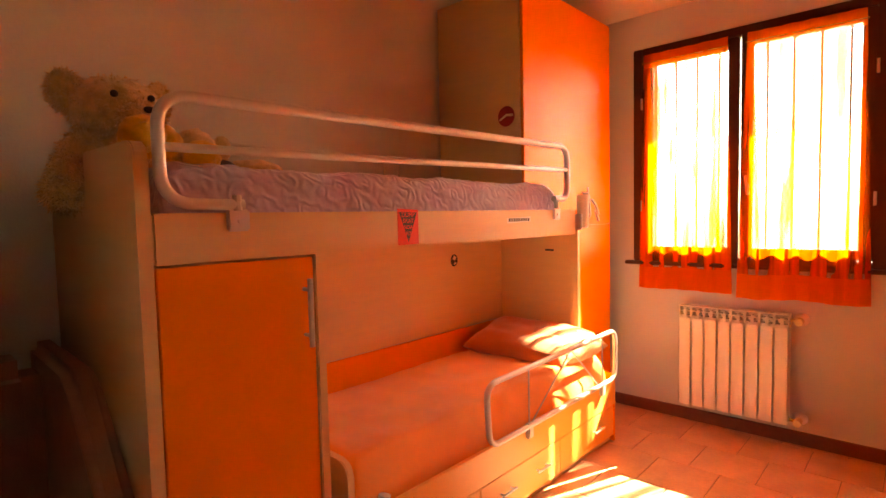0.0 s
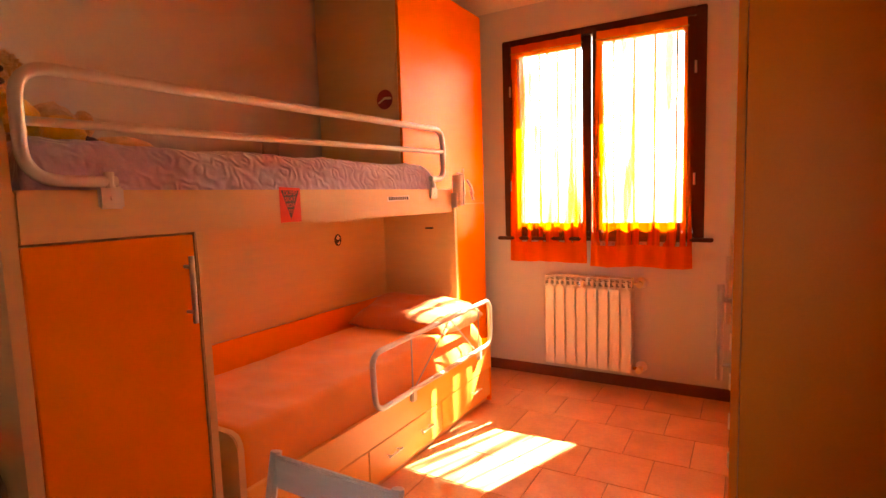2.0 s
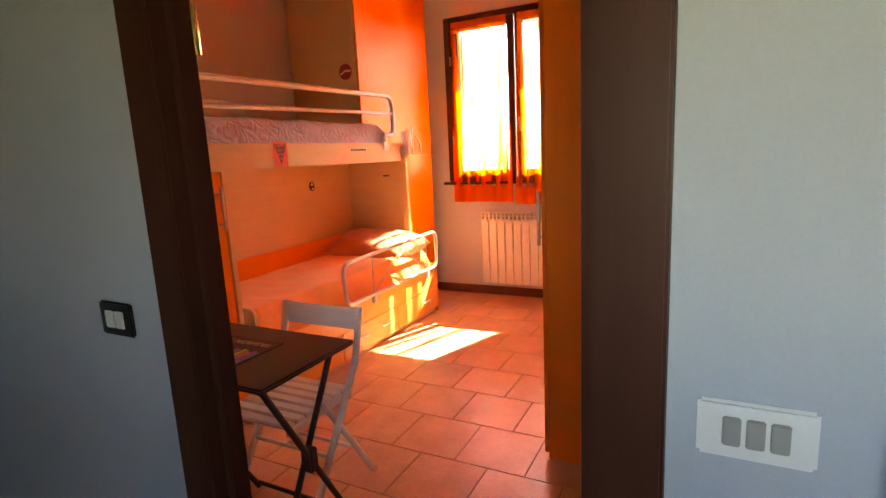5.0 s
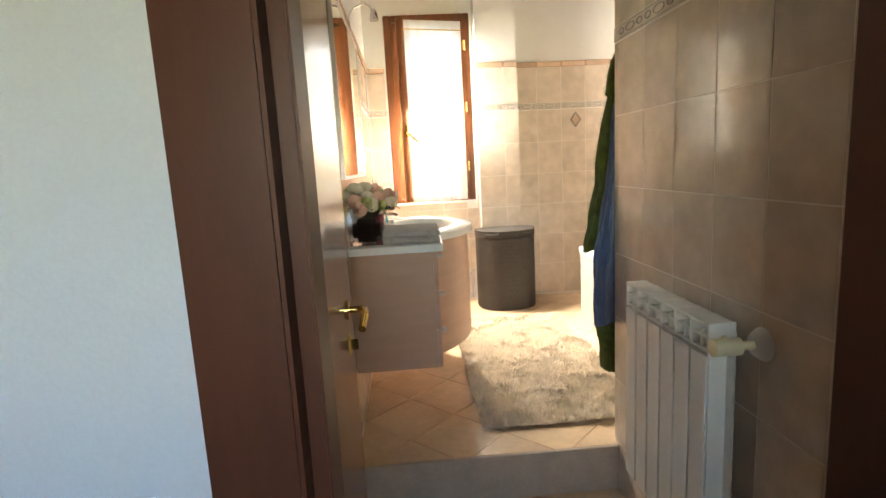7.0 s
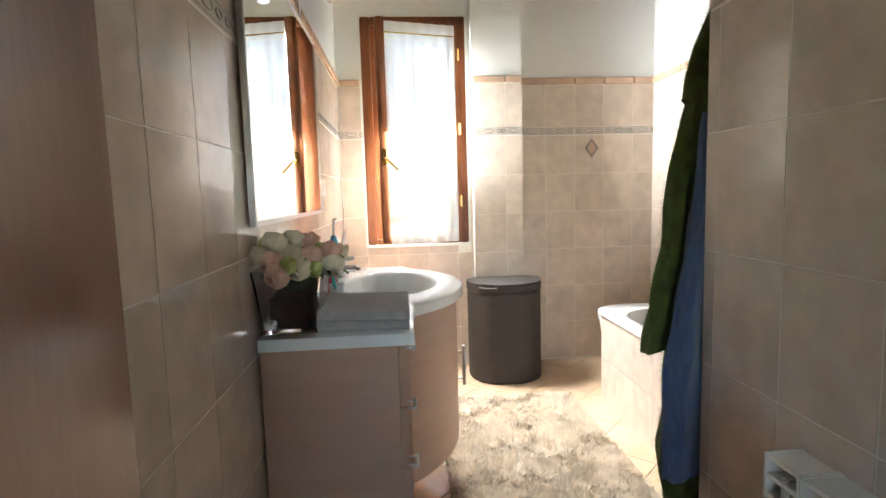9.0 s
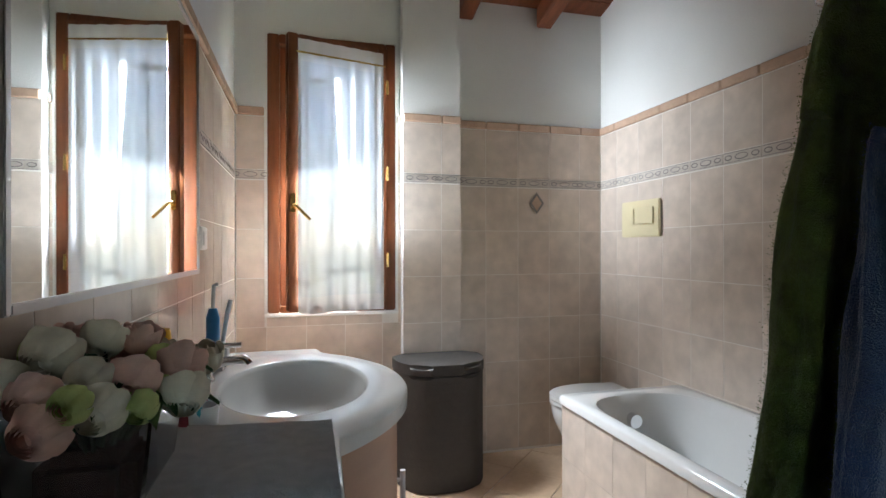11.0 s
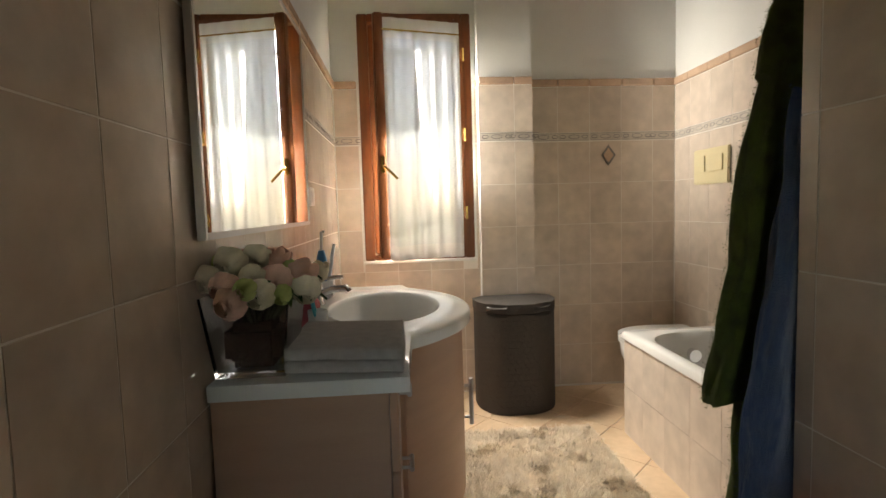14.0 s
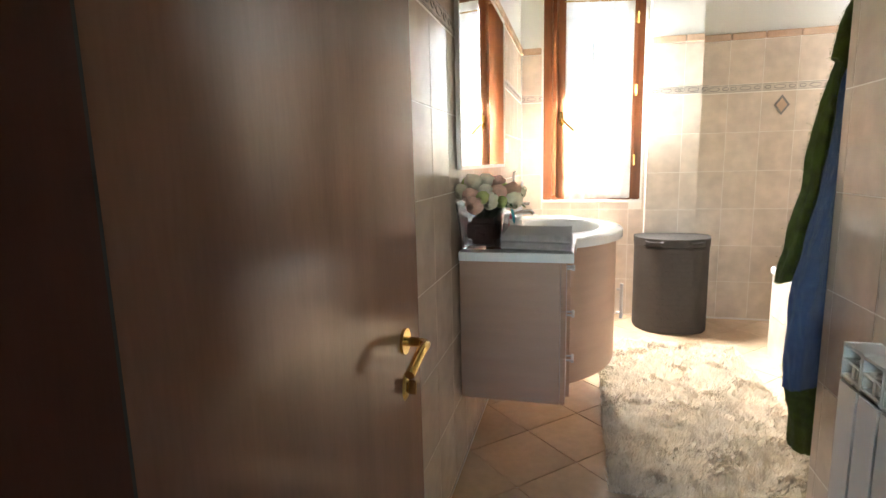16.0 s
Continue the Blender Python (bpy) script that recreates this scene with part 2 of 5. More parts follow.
def thing(name, base, label, category, group="", kind=""):
    ob = new(name)
    ob.location = base
    ob.empty_display_size = 0.1
    BASE[ob] = Vector(base)
    return tagged(ob, label, category, group, kind)


def part(name, bm, material, parent=None, label="", smooth=False):
    me = bpy.data.meshes.new(name)
    bmesh.ops.recalc_face_normals(bm, faces=bm.faces)
    if smooth:
        for f in bm.faces:
            f.smooth = True
    bm.to_mesh(me)
    bm.free()
    me.materials.append(material)
    ob = new(name, me)
    if parent:
        ob.parent = parent
        ob.matrix_parent_inverse = Matrix.Translation(-BASE[parent])
    BASE[ob] = Vector((0, 0, 0))
    if smooth:
        me.set_sharp_from_angle(angle=radians(50))
    return tagged(ob, label) if label else ob


def solo(name, bm, material, label, category, group="", kind="", smooth=False):
    return tagged(part(name, bm, material, None, "", smooth), label, category, group, kind)


def box(x0, x1, y0, y1, z0, z1, bevel=0.0, seg=2, bm=None):
    own = bmesh.new()
    bmesh.ops.create_cube(own, size=1, matrix=Matrix.Translation(((x0 + x1) / 2, (y0 + y1) / 2, (z0 + z1) / 2)) @ Matrix.Diagonal((x1 - x0, y1 - y0, z1 - z0, 1)))
    if bevel:
        bmesh.ops.bevel(own, geom=own.edges[:], offset=bevel, segments=seg, affect="EDGES", clamp_overlap=True)
    return joined(own, bm)


def joined(own, bm=None):
    if bm is None:
        return own
    me = bpy.data.meshes.new("tmp")
    own.to_mesh(me)
    own.free()
    bm.from_mesh(me)
    bpy.data.meshes.remove(me)
    return bm


def prism(points, axis, a, b, bevel=0.0, seg=2, bm=None):
    """A flat outline pushed along an axis from a to b; the outline's two numbers are the other axes in order."""
    own = bmesh.new()

    def at(p, v):
        q = list(p)
        q.insert("xyz".index(axis), v)
        return q
    lo, hi = [own.verts.new(at(p, a)) for p in points], [own.verts.new(at(p, b)) for p in points]
    own.faces.new(lo), own.faces.new(hi)
    n = len(points)
    for i in range(n):
        own.faces.new((lo[i], lo[(i + 1) % n], hi[(i + 1) % n], hi[i]))
    if bevel:
        caps = [e for e in own.edges if (e.verts[0] in lo) == (e.verts[1] in lo)]
        bmesh.ops.bevel(own, geom=caps, offset=bevel, segments=seg, affect="EDGES", clamp_overlap=True)
    return joined(own, bm)


def tube(points, r, seg=10, closed=False, bm=None, r2=None):
    own = bmesh.new()
    pts = [Vector(p) for p in points]
    n, rings = len(pts), []
    side = None
    for i, p in enumerate(pts):
        d = (pts[(i + 1) % n] - pts[i - 1]) if closed or 0 < i < n - 1 else (pts[1] - pts[0] if i == 0 else pts[-1] - pts[-2])
        d.normalize()
        if side is None:
            side = d.orthogonal().normalized()
        side = (side - d * side.dot(d)).normalized()
        up = d.cross(side)
        rr = r if r2 is None else r + (r2 - r) * i / (n - 1)
        rings.append([own.verts.new(p + side * rr * math.cos(a) + up * rr * math.sin(a)) for a in (2 * math.pi * k / seg for k in range(seg))])
    for i in range(n if closed else n - 1):
        a, b = rings[i], rings[(i + 1) % n]
        for k in range(seg):
            own.faces.new((a[k], a[(k + 1) % seg], b[(k + 1) % seg], b[k]))
    if not closed:
        own.faces.new(rings[0]), own.faces.new(rings[-1])
    return joined(own, bm)


def rounded(points, r, seg=5, closed=False):
    """A polyline with its corners rounded."""
    pts, out, n = [Vector(p) for p in points], [], len(points)
    for i, p in enumerate(pts):
        if not closed and i in (0, n - 1):
            out.append(p)
            continue
        a, b = pts[i - 1] - p, pts[(i + 1) % n] - p
        k = min(r, a.length * 0.49, b.length * 0.49)
        a, b = p + a.normalized() * k, p + b.normalized() * k
        out += [(a.lerp(p, t)).lerp(p.lerp(b, t), t) for t in (j / seg for j in range(seg + 1))]
    return out


def lathe(profile, centre, seg=24, sx=1.0, sy=1.0, bm=None):
    own = bmesh.new()
    cx, cy, cz = centre
    rings = []
    for r, z in profile:
        rings.append([own.verts.new((cx + sx * max(r, 0.0004) * math.cos(a), cy + sy * max(r, 0.0004) * math.sin(a), cz + z)) for a in (2 * math.pi * k / seg for k in range(seg))])
    for a, b in zip(rings, rings[1:]):
        for k in range(seg):
            own.faces.new((a[k], a[(k + 1) % seg], b[(k + 1) % seg], b[k]))
    own.faces.new(rings[0]), own.faces.new(rings[-1])
    return joined(own, bm)


def surf(f, nu, nv, bm=None):
    own = bmesh.new()
    g = [[own.verts.new(f(i / nu, j / nv)) for j in range(nv + 1)] for i in range(nu + 1)]
    for i in range(nu):
        for j in range(nv):
            own.faces.new((g[i][j], g[i + 1][j], g[i + 1][j + 1], g[i][j + 1]))
    return joined(own, bm)


def blob(centre, size, rough=0.0, seed=0, sub=3, turn=None, freq=9.0, bm=None):
    own = bmesh.new()
    bmesh.ops.create_icosphere(own, subdivisions=sub, radius=1)
    for v in own.verts:
        k = 1 + rough * noise.noise(v.co * freq * 0.3 + Vector((seed * 7.1, 3, 1))) + rough * 0.6 * noise.noise(v.co * freq + Vector((seed, 1, 5)))
        q = Vector((v.co.x * size[0], v.co.y * size[1], v.co.z * size[2])) * k
        v.co = (turn @ q if turn else q) + Vector(centre)
    return joined(own, bm)


def text_bm(body, size, m, depth=0.0006):
    cu = bpy.data.curves.new("txt", "FONT")
    cu.body, cu.size, cu.extrude, cu.align_x, cu.align_y = body, size, depth, "CENTER", "CENTER"
    ob = bpy.data.objects.new("txt", cu)
    scene.collection.objects.link(ob)
    me = bpy.data.meshes.new_from_object(ob.evaluated_get(bpy.context.evaluated_depsgraph_get()))
    bm = bmesh.new()
    bm.from_mesh(me)
    bm.transform(m)
    bpy.data.objects.remove(ob)
    bpy.data.curves.remove(cu)
    bpy.data.meshes.remove(me)
    return bm


def wall(name, bm, material, label="", smooth=False):
    return tagged(part(name, bm, material), label, "wall" if "wall" in name else name.split("_")[0], kind="structure")

# ---- large structure ----
# bedroom x -2.1..1.05, y 0.25..4.13; bath x 1.21..3.46, y 0.25..4.13; hall y -2..0.09
SLOPE, EAVE = 0.245, 2.95


def roof_z(y):
    return EAVE + SLOPE * (4.13 - y)


def roof_slab(x0, x1, y0, y1, low=0.0, thick=0.1, bm=None):
    return prism([(y0, roof_z(y0) + low), (y1, roof_z(y1) + low), (y1, roof_z(y1) + low + thick), (y0, roof_z(y0) + low + thick)], "x", x0, x1, bm=bm)


TOP = 4.8
wall("wall_west", box(-2.3, -2.1, -2.2, 4.43, -0.1, TOP), PLASTER, "matt grey plaster wall behind the bunk bed")
bm = box(-2.1, -1.31, 4.13, 4.43, -0.1, 3.3)
box(0.17, 1.13, 4.13, 4.43, -0.1, 3.3, bm=bm)
box(-1.31, 0.17, 4.13, 4.43, -0.1, 1.14, bm=bm)
box(-1.31, 0.17, 4.13, 4.43, 2.7, 3.3, bm=bm)
wall("wall_north_bedroom", bm, PLASTER, "grey plaster window wall of the bedroom")
wall("wall_divider", box(1.05, 1.202, 0.25, 4.13, -0.1, TOP), PLASTER, "grey plaster wall between bedroom and bathroom")
wall("wall_jog", box(0.76, 1.05, 1.5, 4.13, -0.1, TOP), PLASTER, "boxed-out grey plaster wall behind the wardrobe")
bm = box(1.13, 1.375, 4.13, 4.43, -0.1, 3.3)
box(2.092, 3.7, 4.138, 4.43, -0.1, 3.3, bm=bm)
box(1.375, 2.092, 4.13, 4.43, -0.1, 1.105, bm=bm)
box(1.375, 2.092, 4.13, 4.43, 2.665, 3.3, bm=bm)
wall("wall_north_bath", bm, PLASTER_W, "white plaster bathroom wall round the window")
wall("wall_pillar", box(2.125, 2.47, 4.058, 4.138, 0.19, 3.02), PLASTER_W, "white plaster pillar, tiled below")
wall("wall_east_bath", box(3.465, 3.7, 1.58, 4.138, -0.1, TOP), PLASTER_W, "white plaster bathroom wall, tiled below")
bm = box(2.328, 3.7, 1.44, 1.58, -0.1, TOP)
box(2.328, 2.5, 0.25, 1.44, -0.1, TOP, bm=bm)
wall("wall_stub_bath", bm, PLASTER_W, "plaster wall with beige tiles beside the radiator")
bm = box(-2.1, -0.26, 0.09, 0.25, -0.1, TOP)
box(-0.26, 0.035, 0.09, 0.114, -0.1, TOP, bm=bm)
box(0.9, 1.358, 0.09, 0.15, -0.1, TOP, bm=bm)
box(0.9, 1.262, 0.15, 0.25, -0.1, TOP, bm=bm)
box(2.17, 3.7, 0.09, 0.25, -0.1, TOP, bm=bm)
box(0.035, 0.9, 0.09, 0.25, 2.12, TOP, bm=bm)
box(1.36, 2.17, 0.09, 0.25, 2.12, TOP, bm=bm)
wall("wall_hall", bm, HALLWALL, "pale blue-grey plaster wall between two doors")
# Unseen wall; its opening is added to bring skylight into the hall.
bm = box(-2.1, 1.1, -2.2, -2.0, -0.1, TOP)
box(1.1, 2.0, -2.2, -2.0, -0.1, 1.25, bm=bm)
box(1.1, 2.0, -2.2, -2.0, 1.9, TOP, bm=bm)
box(2.0, 3.7, -2.2, -2.0, -0.1, TOP, bm=bm)
wall("wall_south", bm, HALLWALL, "unseen pale plaster wall with an opening added for light")
# East end closed off by an added wall, out of view.
wall("wall_hall_east", box(3.5, 3.7, -2.0, 0.09, -0.1, TOP), HALLWALL, "unseen pale plaster wall closing the hall's end")
tagged(part("ceiling_bedroom", roof_slab(-2.1, 1.15, 0.1, 4.2), CEIL_M), "sloping cream plaster ceiling", "ceiling", kind="structure")
tagged(part("ceiling_hall", roof_slab(-2.1, 3.5, -2.1, 0.2), PLASTER_W), "sloping white plaster ceiling", "ceiling", kind="structure")
tagged(part("ceiling_bath", roof_slab(1.15, 2.5, 0.1, 4.2), PLASTER_W), "sloping white plaster ceiling", "ceiling", kind="structure")
bm = bmesh.new()
for i in range(22):
    y1 = 4.2 - i * 0.185
    roof_slab(2.5, 3.5, y1 - 0.18, y1, 0.045 + 0.004 * (i % 3), 0.05, bm)
roof_slab(2.5, 3.5, 0.1, 4.2, 0.11, 0.05, bm)
tagged(part("ceiling_boards", bm, BEAMWOOD), "red-brown boarded timber ceiling", "ceiling", kind="structure")
for x0, w in ((2.475, 0.1), (3.0, 0.1)):
    b = roof_slab(x0, x0 + w, 1.0, 4.13, -0.085, 0.13)
    bmesh.ops.bevel(b, geom=b.edges[:], offset=0.008, segments=1, affect="EDGES")
    tagged(part("beam", b, BEAMWOOD), "red-brown timber roof beam", "beam", "roof beams", "structure")
tagged(part("roof", roof_slab(-2.5, 3.9, -2.3, 4.9, 0.17, 0.12), ROOFTILE), "clay-coloured roof over the rooms", "roof", kind="structure")

bed_floor = tagged(part("floor_bedroom", box(-2.1, 1.05, 0.0, 4.13, -0.1, -0.004), GROUT), "terracotta tile floor laid in running bond", "floor", kind="structure")
hall_floor = tagged(part("floor_hall", box(-2.1, 3.5, -2.0, 0.0, -0.1, -0.002), TERRA), "terracotta floor of the hall", "floor", kind="structure")
low_floor = tagged(part("floor_bath_low", box(1.2, 2.33, 0.0, 1.56, -0.1, 0.0), BATHFLOOR), "sand-coloured tile floor below the step", "floor", kind="structure")
bath_floor = tagged(part("floor_bath", box(1.2, 3.47, 1.545, 4.14, -0.1, 0.194), GROUT_W), "sand-coloured diagonal tile floor", "floor", kind="structure")
tagged(part("step", box(1.205, 2.326, 1.53, 1.546, -0.05, 0.2, 0.003), STONE), "grey stone riser of the bathroom step", "step", kind="structure")
tagged(part("baseboard_north", box(-2.1, 1.05, 4.112, 4.13, 0, 0.085, 0.003), BASEWOOD), "red-brown wooden skirting board", "baseboard", kind="structure")
tagged(part("baseboard_west", box(-2.1, -2.082, 0.25, 0.66, 0, 0.085, 0.003), BASEWOOD), "red-brown wooden skirting board", "baseboard", kind="structure")

# outside
tagged(part("ground", box(-900, 900, -900, 900, -3.3, -3.1), EARTH), "dry summer grass around the house", "ground", kind="structure")


def door_frame(name, x0, x1, deep=0.262, inner=True):
    """Dark casing on the hall side with a jamb through the wall."""
    t = thing(name, ((x0 + x1) / 2, 0.17, 0), "dark stained wooden door frame with moulded casing", "door frame", kind="structure")
    for s, x in ((-1, x0), (1, x1)):
        lo, hi = sorted((x, x - s * 0.022))
        d_ = deep if s < 0 else 0.262
        part("jamb", box(lo, hi, 0.078, d_, 0, 2.1, 0.003), DARKWOOD, t)
        lo, hi = sorted((x, x + s * 0.1))
        part("casing", box(lo, hi, 0.038, 0.088, 0, 2.2, 0.005), DARKWOOD, t)
        if s < 0 and not inner:
            continue
        lo, hi = sorted((x, x + s * 0.08))
        part("casing", box(lo, hi, d_ - 0.01, d_ + 0.008, 0, 2.18, 0.005), DARKWOOD, t)
    part("head", box(x0, x1, 0.078, 0.262, 2.1, 2.12), DARKWOOD, t)
    part("head_casing", box(x0, x1, 0.042, 0.088, 2.1, 2.2, 0.006), DARKWOOD, t)
    return t


d1 = door_frame("door_1", 0.035, 0.9, 0.13)
for z in (0.4, 1.7):
    part("hinge", tube([(0.053, 0.134, z - 0.05), (0.053, 0.134, z + 0.05)], 0.009), BRASS, d1)
d2 = door_frame("door_2", 1.36, 2.17, 0.156, False)
# Black strip added to make the dark band at the jamb's inner edge.
part("seal", box(1.352, 1.372, 0.157, 0.165, 0.0, 2.1), BLACK, d2, "narrow black strip along the jamb edge")

# ---- windows ----


def sash(t, name, x0, x1, z0, z1, y, wood, turn=0.0, hinge=None, st=0.07):
    """A casement: two stiles, two rails and a pane, swung about its hinge."""
    m = Matrix.Identity(4)
    if turn:
        m = Matrix.Translation((hinge, y, 0)) @ Matrix.Rotation(radians(turn), 4, "Z") @ Matrix.Translation((-hinge, -y, 0))
    b = box(x0, x0 + st, y - 0.025, y + 0.03, z0, z1, 0.006)
    box(x1 - st, x1, y - 0.025, y + 0.03, z0, z1, 0.006, bm=b)
    box(x0 + st, x1 - st, y - 0.022, y + 0.027, z0, z0 + st, 0.005, bm=b)
    box(x0 + st, x1 - st, y - 0.022, y + 0.027, z1 - st, z1, 0.005, bm=b)
    b.transform(m)
    s = part("sash", b, wood, t)
    b = box(x0 + st, x1 - st, y, y + 0.004, z0 + st, z1 - st)
    b.transform(m)
    p = part("pane", b, GLASS, s)
    p.visible_shadow = False
    return s, m


def curtain(name, x0, x1, z0, z1, y, m, waves, amp, mats, label, low=0.0, seed=0, head=0.05, hem=0.08):
    """A pleated voile with a gathered head and a doubled hem."""
    t = thing(name, m @ Vector(((x0 + x1) / 2, y, z1)), label, "curtain", "curtains of one window")

    def f(za, zb):
        def g(u, v):
            z = za + (zb - za) * v
            k = (z1 - z) / (z1 - z0)
            a = amp * (0.35 + 0.65 * k)
            x = x0 + (x1 - x0) * u + low * k * (u - 0.5)
            w = math.sin(u * waves * 2 * math.pi + 1.3 * math.sin(3 * u + seed) + 0.5 * k)
            sag = 0.012 * noise.noise(Vector((u * 3, seed, 1))) * k
            return m @ Vector((x, y + a * w + 0.4 * a * noise.noise(Vector((u * 9, k * 2, seed))), z + sag))
        return g
    n = int(waves * 12)
    part("heading", surf(f(z1 - head, z1), n, 3), mats[1], t, smooth=True)
    part("drop", surf(f(z0 + hem, z1 - head), n, 16), mats[0], t, smooth=True)
    part("hem", surf(f(z0, z0 + hem), n, 4), mats[1], t, smooth=True)
    r = tube([m @ Vector((x0 - 0.01, y, z1 - head * 0.6)), m @ Vector((x1 + 0.01, y, z1 - head * 0.6))], 0.005)
    part("rod", r, BRASS, t)
    return t


W1 = thing("window_1", (-0.57, 4.16, 1.12), "dark brown wooden double casement window", "window", kind="structure")
b = box(-1.31, -1.24, 4.115, 4.2, 1.14, 2.7, 0.006)
box(0.1, 0.17, 4.115, 4.2, 1.14, 2.7, 0.006, bm=b)
box(-1.24, 0.1, 4.115, 4.2, 2.64, 2.7, 0.005, bm=b)
box(-1.24, 0.1, 4.115, 4.2, 1.14, 1.18, 0.005, bm=b)
part("window_frame", b, DARKWOOD, W1)
part("window_sill", box(-1.37, 0.23, 4.09, 4.2, 1.112, 1.14, 0.006), DARKWOOD, W1)
s1, m1 = sash(W1, "sash", -1.24, -0.6, 1.18, 2.64, 4.15, DARKWOOD)
s2, m2 = sash(W1, "sash", -0.585, 0.1, 1.18, 2.64, 4.15, DARKWOOD, 3.0, 0.1)
for zz in (1.55, 2.3):
    part("hinge", tube([(-1.245, 4.11, zz - 0.04), (-1.245, 4.11, zz + 0.04)], 0.008), STEEL, W1)
    part("hinge", tube([(0.105, 4.11, zz - 0.04), (0.105, 4.11, zz + 0.04)], 0.008), STEEL, W1)
b = box(-0.565, -0.535, 4.105, 4.12, 1.68, 1.76, 0.004)
tube(rounded([(-0.55, 4.11, 1.72), (-0.55, 4.075, 1.72), (-0.535, 4.07, 1.6)], 0.02), 0.009, bm=b)
part("handle", b, STEEL, W1, "pale metal casement handle")
curtain("curtain", -1.225, -0.665, 0.94, 2.645, 4.095, Matrix.Identity(4), 5, 0.014, (CURTAIN, CURTAIN_HEM), "orange voile half-curtain glowing in the sunlight", 0.08, 1, 0.1, 0.16)
curtain("curtain", -0.545, 0.05, 0.925, 2.63, 4.085, m2, 5, 0.014, (CURTAIN, CURTAIN_HEM), "wider orange voile half-curtain glowing in the sunlight", 0.1, 4, 0.1, 0.16)

W2 = thing("window_2", (1.73, 4.16, 1.1), "red-brown wooden casement window standing ajar", "window", kind="structure")
b = box(1.375, 1.44, 4.12, 4.26, 1.105, 2.665, 0.006)
# Strip widened out of sight behind the sash, added to block sun through the gap.
box(1.44, 1.555, 4.19, 4.26, 1.14, 2.63, 0.006, bm=b)
box(2.032, 2.092, 4.12, 4.26, 1.105, 2.665, 0.006, bm=b)
box(1.44, 2.032, 4.12, 4.26, 2.615, 2.665, 0.005, bm=b)
box(1.44, 2.032, 4.12, 4.26, 1.105, 1.14, 0.005, bm=b)
part("window_frame", b, REDWOOD, W2)
b = box(1.36, 1.375, 4.122, 4.14, 1.09, 2.68, 0.002)
box(2.092, 2.107, 4.122, 4.14, 1.09, 2.68, 0.002, bm=b)
box(1.375, 2.092, 4.122, 4.14, 2.665, 2.68, 0.002, bm=b)
part("edging", b, PLASTER_W, W2)
part("window_sill", box(1.36, 2.107, 4.1, 4.14, 1.085, 1.105, 0.004), PLASTER_W, W2)
s3, m3 = sash(W2, "sash", 1.465, 2.035, 1.13, 2.62, 4.12, REDWOOD, 14.0, 2.035, 0.06)
b = box(1.478, 1.503, 4.082, 4.096, 1.66, 1.76, 0.004)
tube(rounded([(1.49, 4.09, 1.7), (1.49, 4.05, 1.7), (1.57, 4.04, 1.62)], 0.02), 0.008, bm=b)
b.transform(m3)
part("handle", b, BRASS, W2, "brass casement handle")
for zz in (1.4, 1.9, 2.4):
    part("hinge", tube([(2.04, 4.09, zz - 0.04), (2.04, 4.09, zz + 0.04)], 0.008), BRASS, W2)
curtain("curtain", 1.515, 2.0, 1.12, 2.585, 4.07, m3, 6, 0.009, (SHEER, SHEER_HEM), "sheer white voile curtain with lace hems", 0.0, 9, 0.12, 0.09)
g = thing("window_grille", (1.73, 4.4, 1.1), "dark wrought iron grille outside the window", "grille")
for i in range(5):
    part("bar", tube([(1.44 + 0.15 * i, 4.38, 1.1), (1.44 + 0.15 * i, 4.38, 2.67)], 0.006, 8), IRON, g)
for z in (1.33, 1.77, 2.5):
    part("crossbar", box(1.375, 2.092, 4.374, 4.386, z - 0.012, z + 0.012), IRON, g)

# Bars out of view, added to cast stripes in the bedroom sun patch.
g = thing("window_grille", (-0.57, 4.38, 1.14), "unseen dark iron bars added outside the bedroom window", "grille")
for i in range(10):
    part("bar", tube([(-1.24 + 0.15 * i, 4.38, 1.14), (-1.24 + 0.15 * i, 4.38, 2.7)], 0.008, 8), IRON, g)

# ---- bedroom things ----


def bar_handle(t, p, q, out, r=0.006, mt=SILVERP, name="handle"):
    """A bar on two posts that stand off along out."""
    p, q, out = Vector(p), Vector(q), Vector(out)
    d = (q - p).normalized() * (q - p).length * 0.16
    b = tube([p, q], r)
    for e in (p + d, q - d):
        tube([e, e - out], r * 0.7, 8, bm=b)
    return part(name, b, mt, t, smooth=True)


FX = -1.155
bunk = thing("bunk_bed", (-1.6, 1.8, 0), "beech and orange loft bed over a cupboard", "bunk bed")
part("end_panel", prism([(p.x, p.y) for p in rounded([(-2.08, 0, 0), (FX, 0, 0), (FX, 1.715, 0), (-2.08, 1.73, 0)], 0.05, 5, True)], "y", 0.662, 0.698, 0.004), BEECH, bunk)
part("side_board", box(FX - 0.022, FX, 0.7, 2.94, 1.385, 1.525, 0.005), BEECH_H, bunk)
part("back_board", box(-2.08, -2.06, 0.7, 2.79, 1.4, 1.54, 0.004), BEECH_H, bunk)
part("bed_base", box(-2.06, FX - 0.022, 0.7, 2.93, 1.39, 1.43, 0.003), BEECH_H, bunk)
part("post", box(-1.5, FX, 1.187, 1.222, 0.0, 1.385, 0.004), BEECH, bunk)
body = part("cupboard", box(-2.07, FX - 0.03, 0.7, 1.186, 0.05, 1.38, 0.003), BEECH, bunk)
door = part("cupboard_door", box(FX - 0.024, FX - 0.004, 0.704, 1.183, 0.06, 1.378, 0.003), ORANGE, bunk, "plain orange cupboard door")
bar_handle(door, (FX + 0.034, 1.145, 1.09), (FX + 0.034, 1.145, 1.31), (0.038, 0, 0), 0.009)
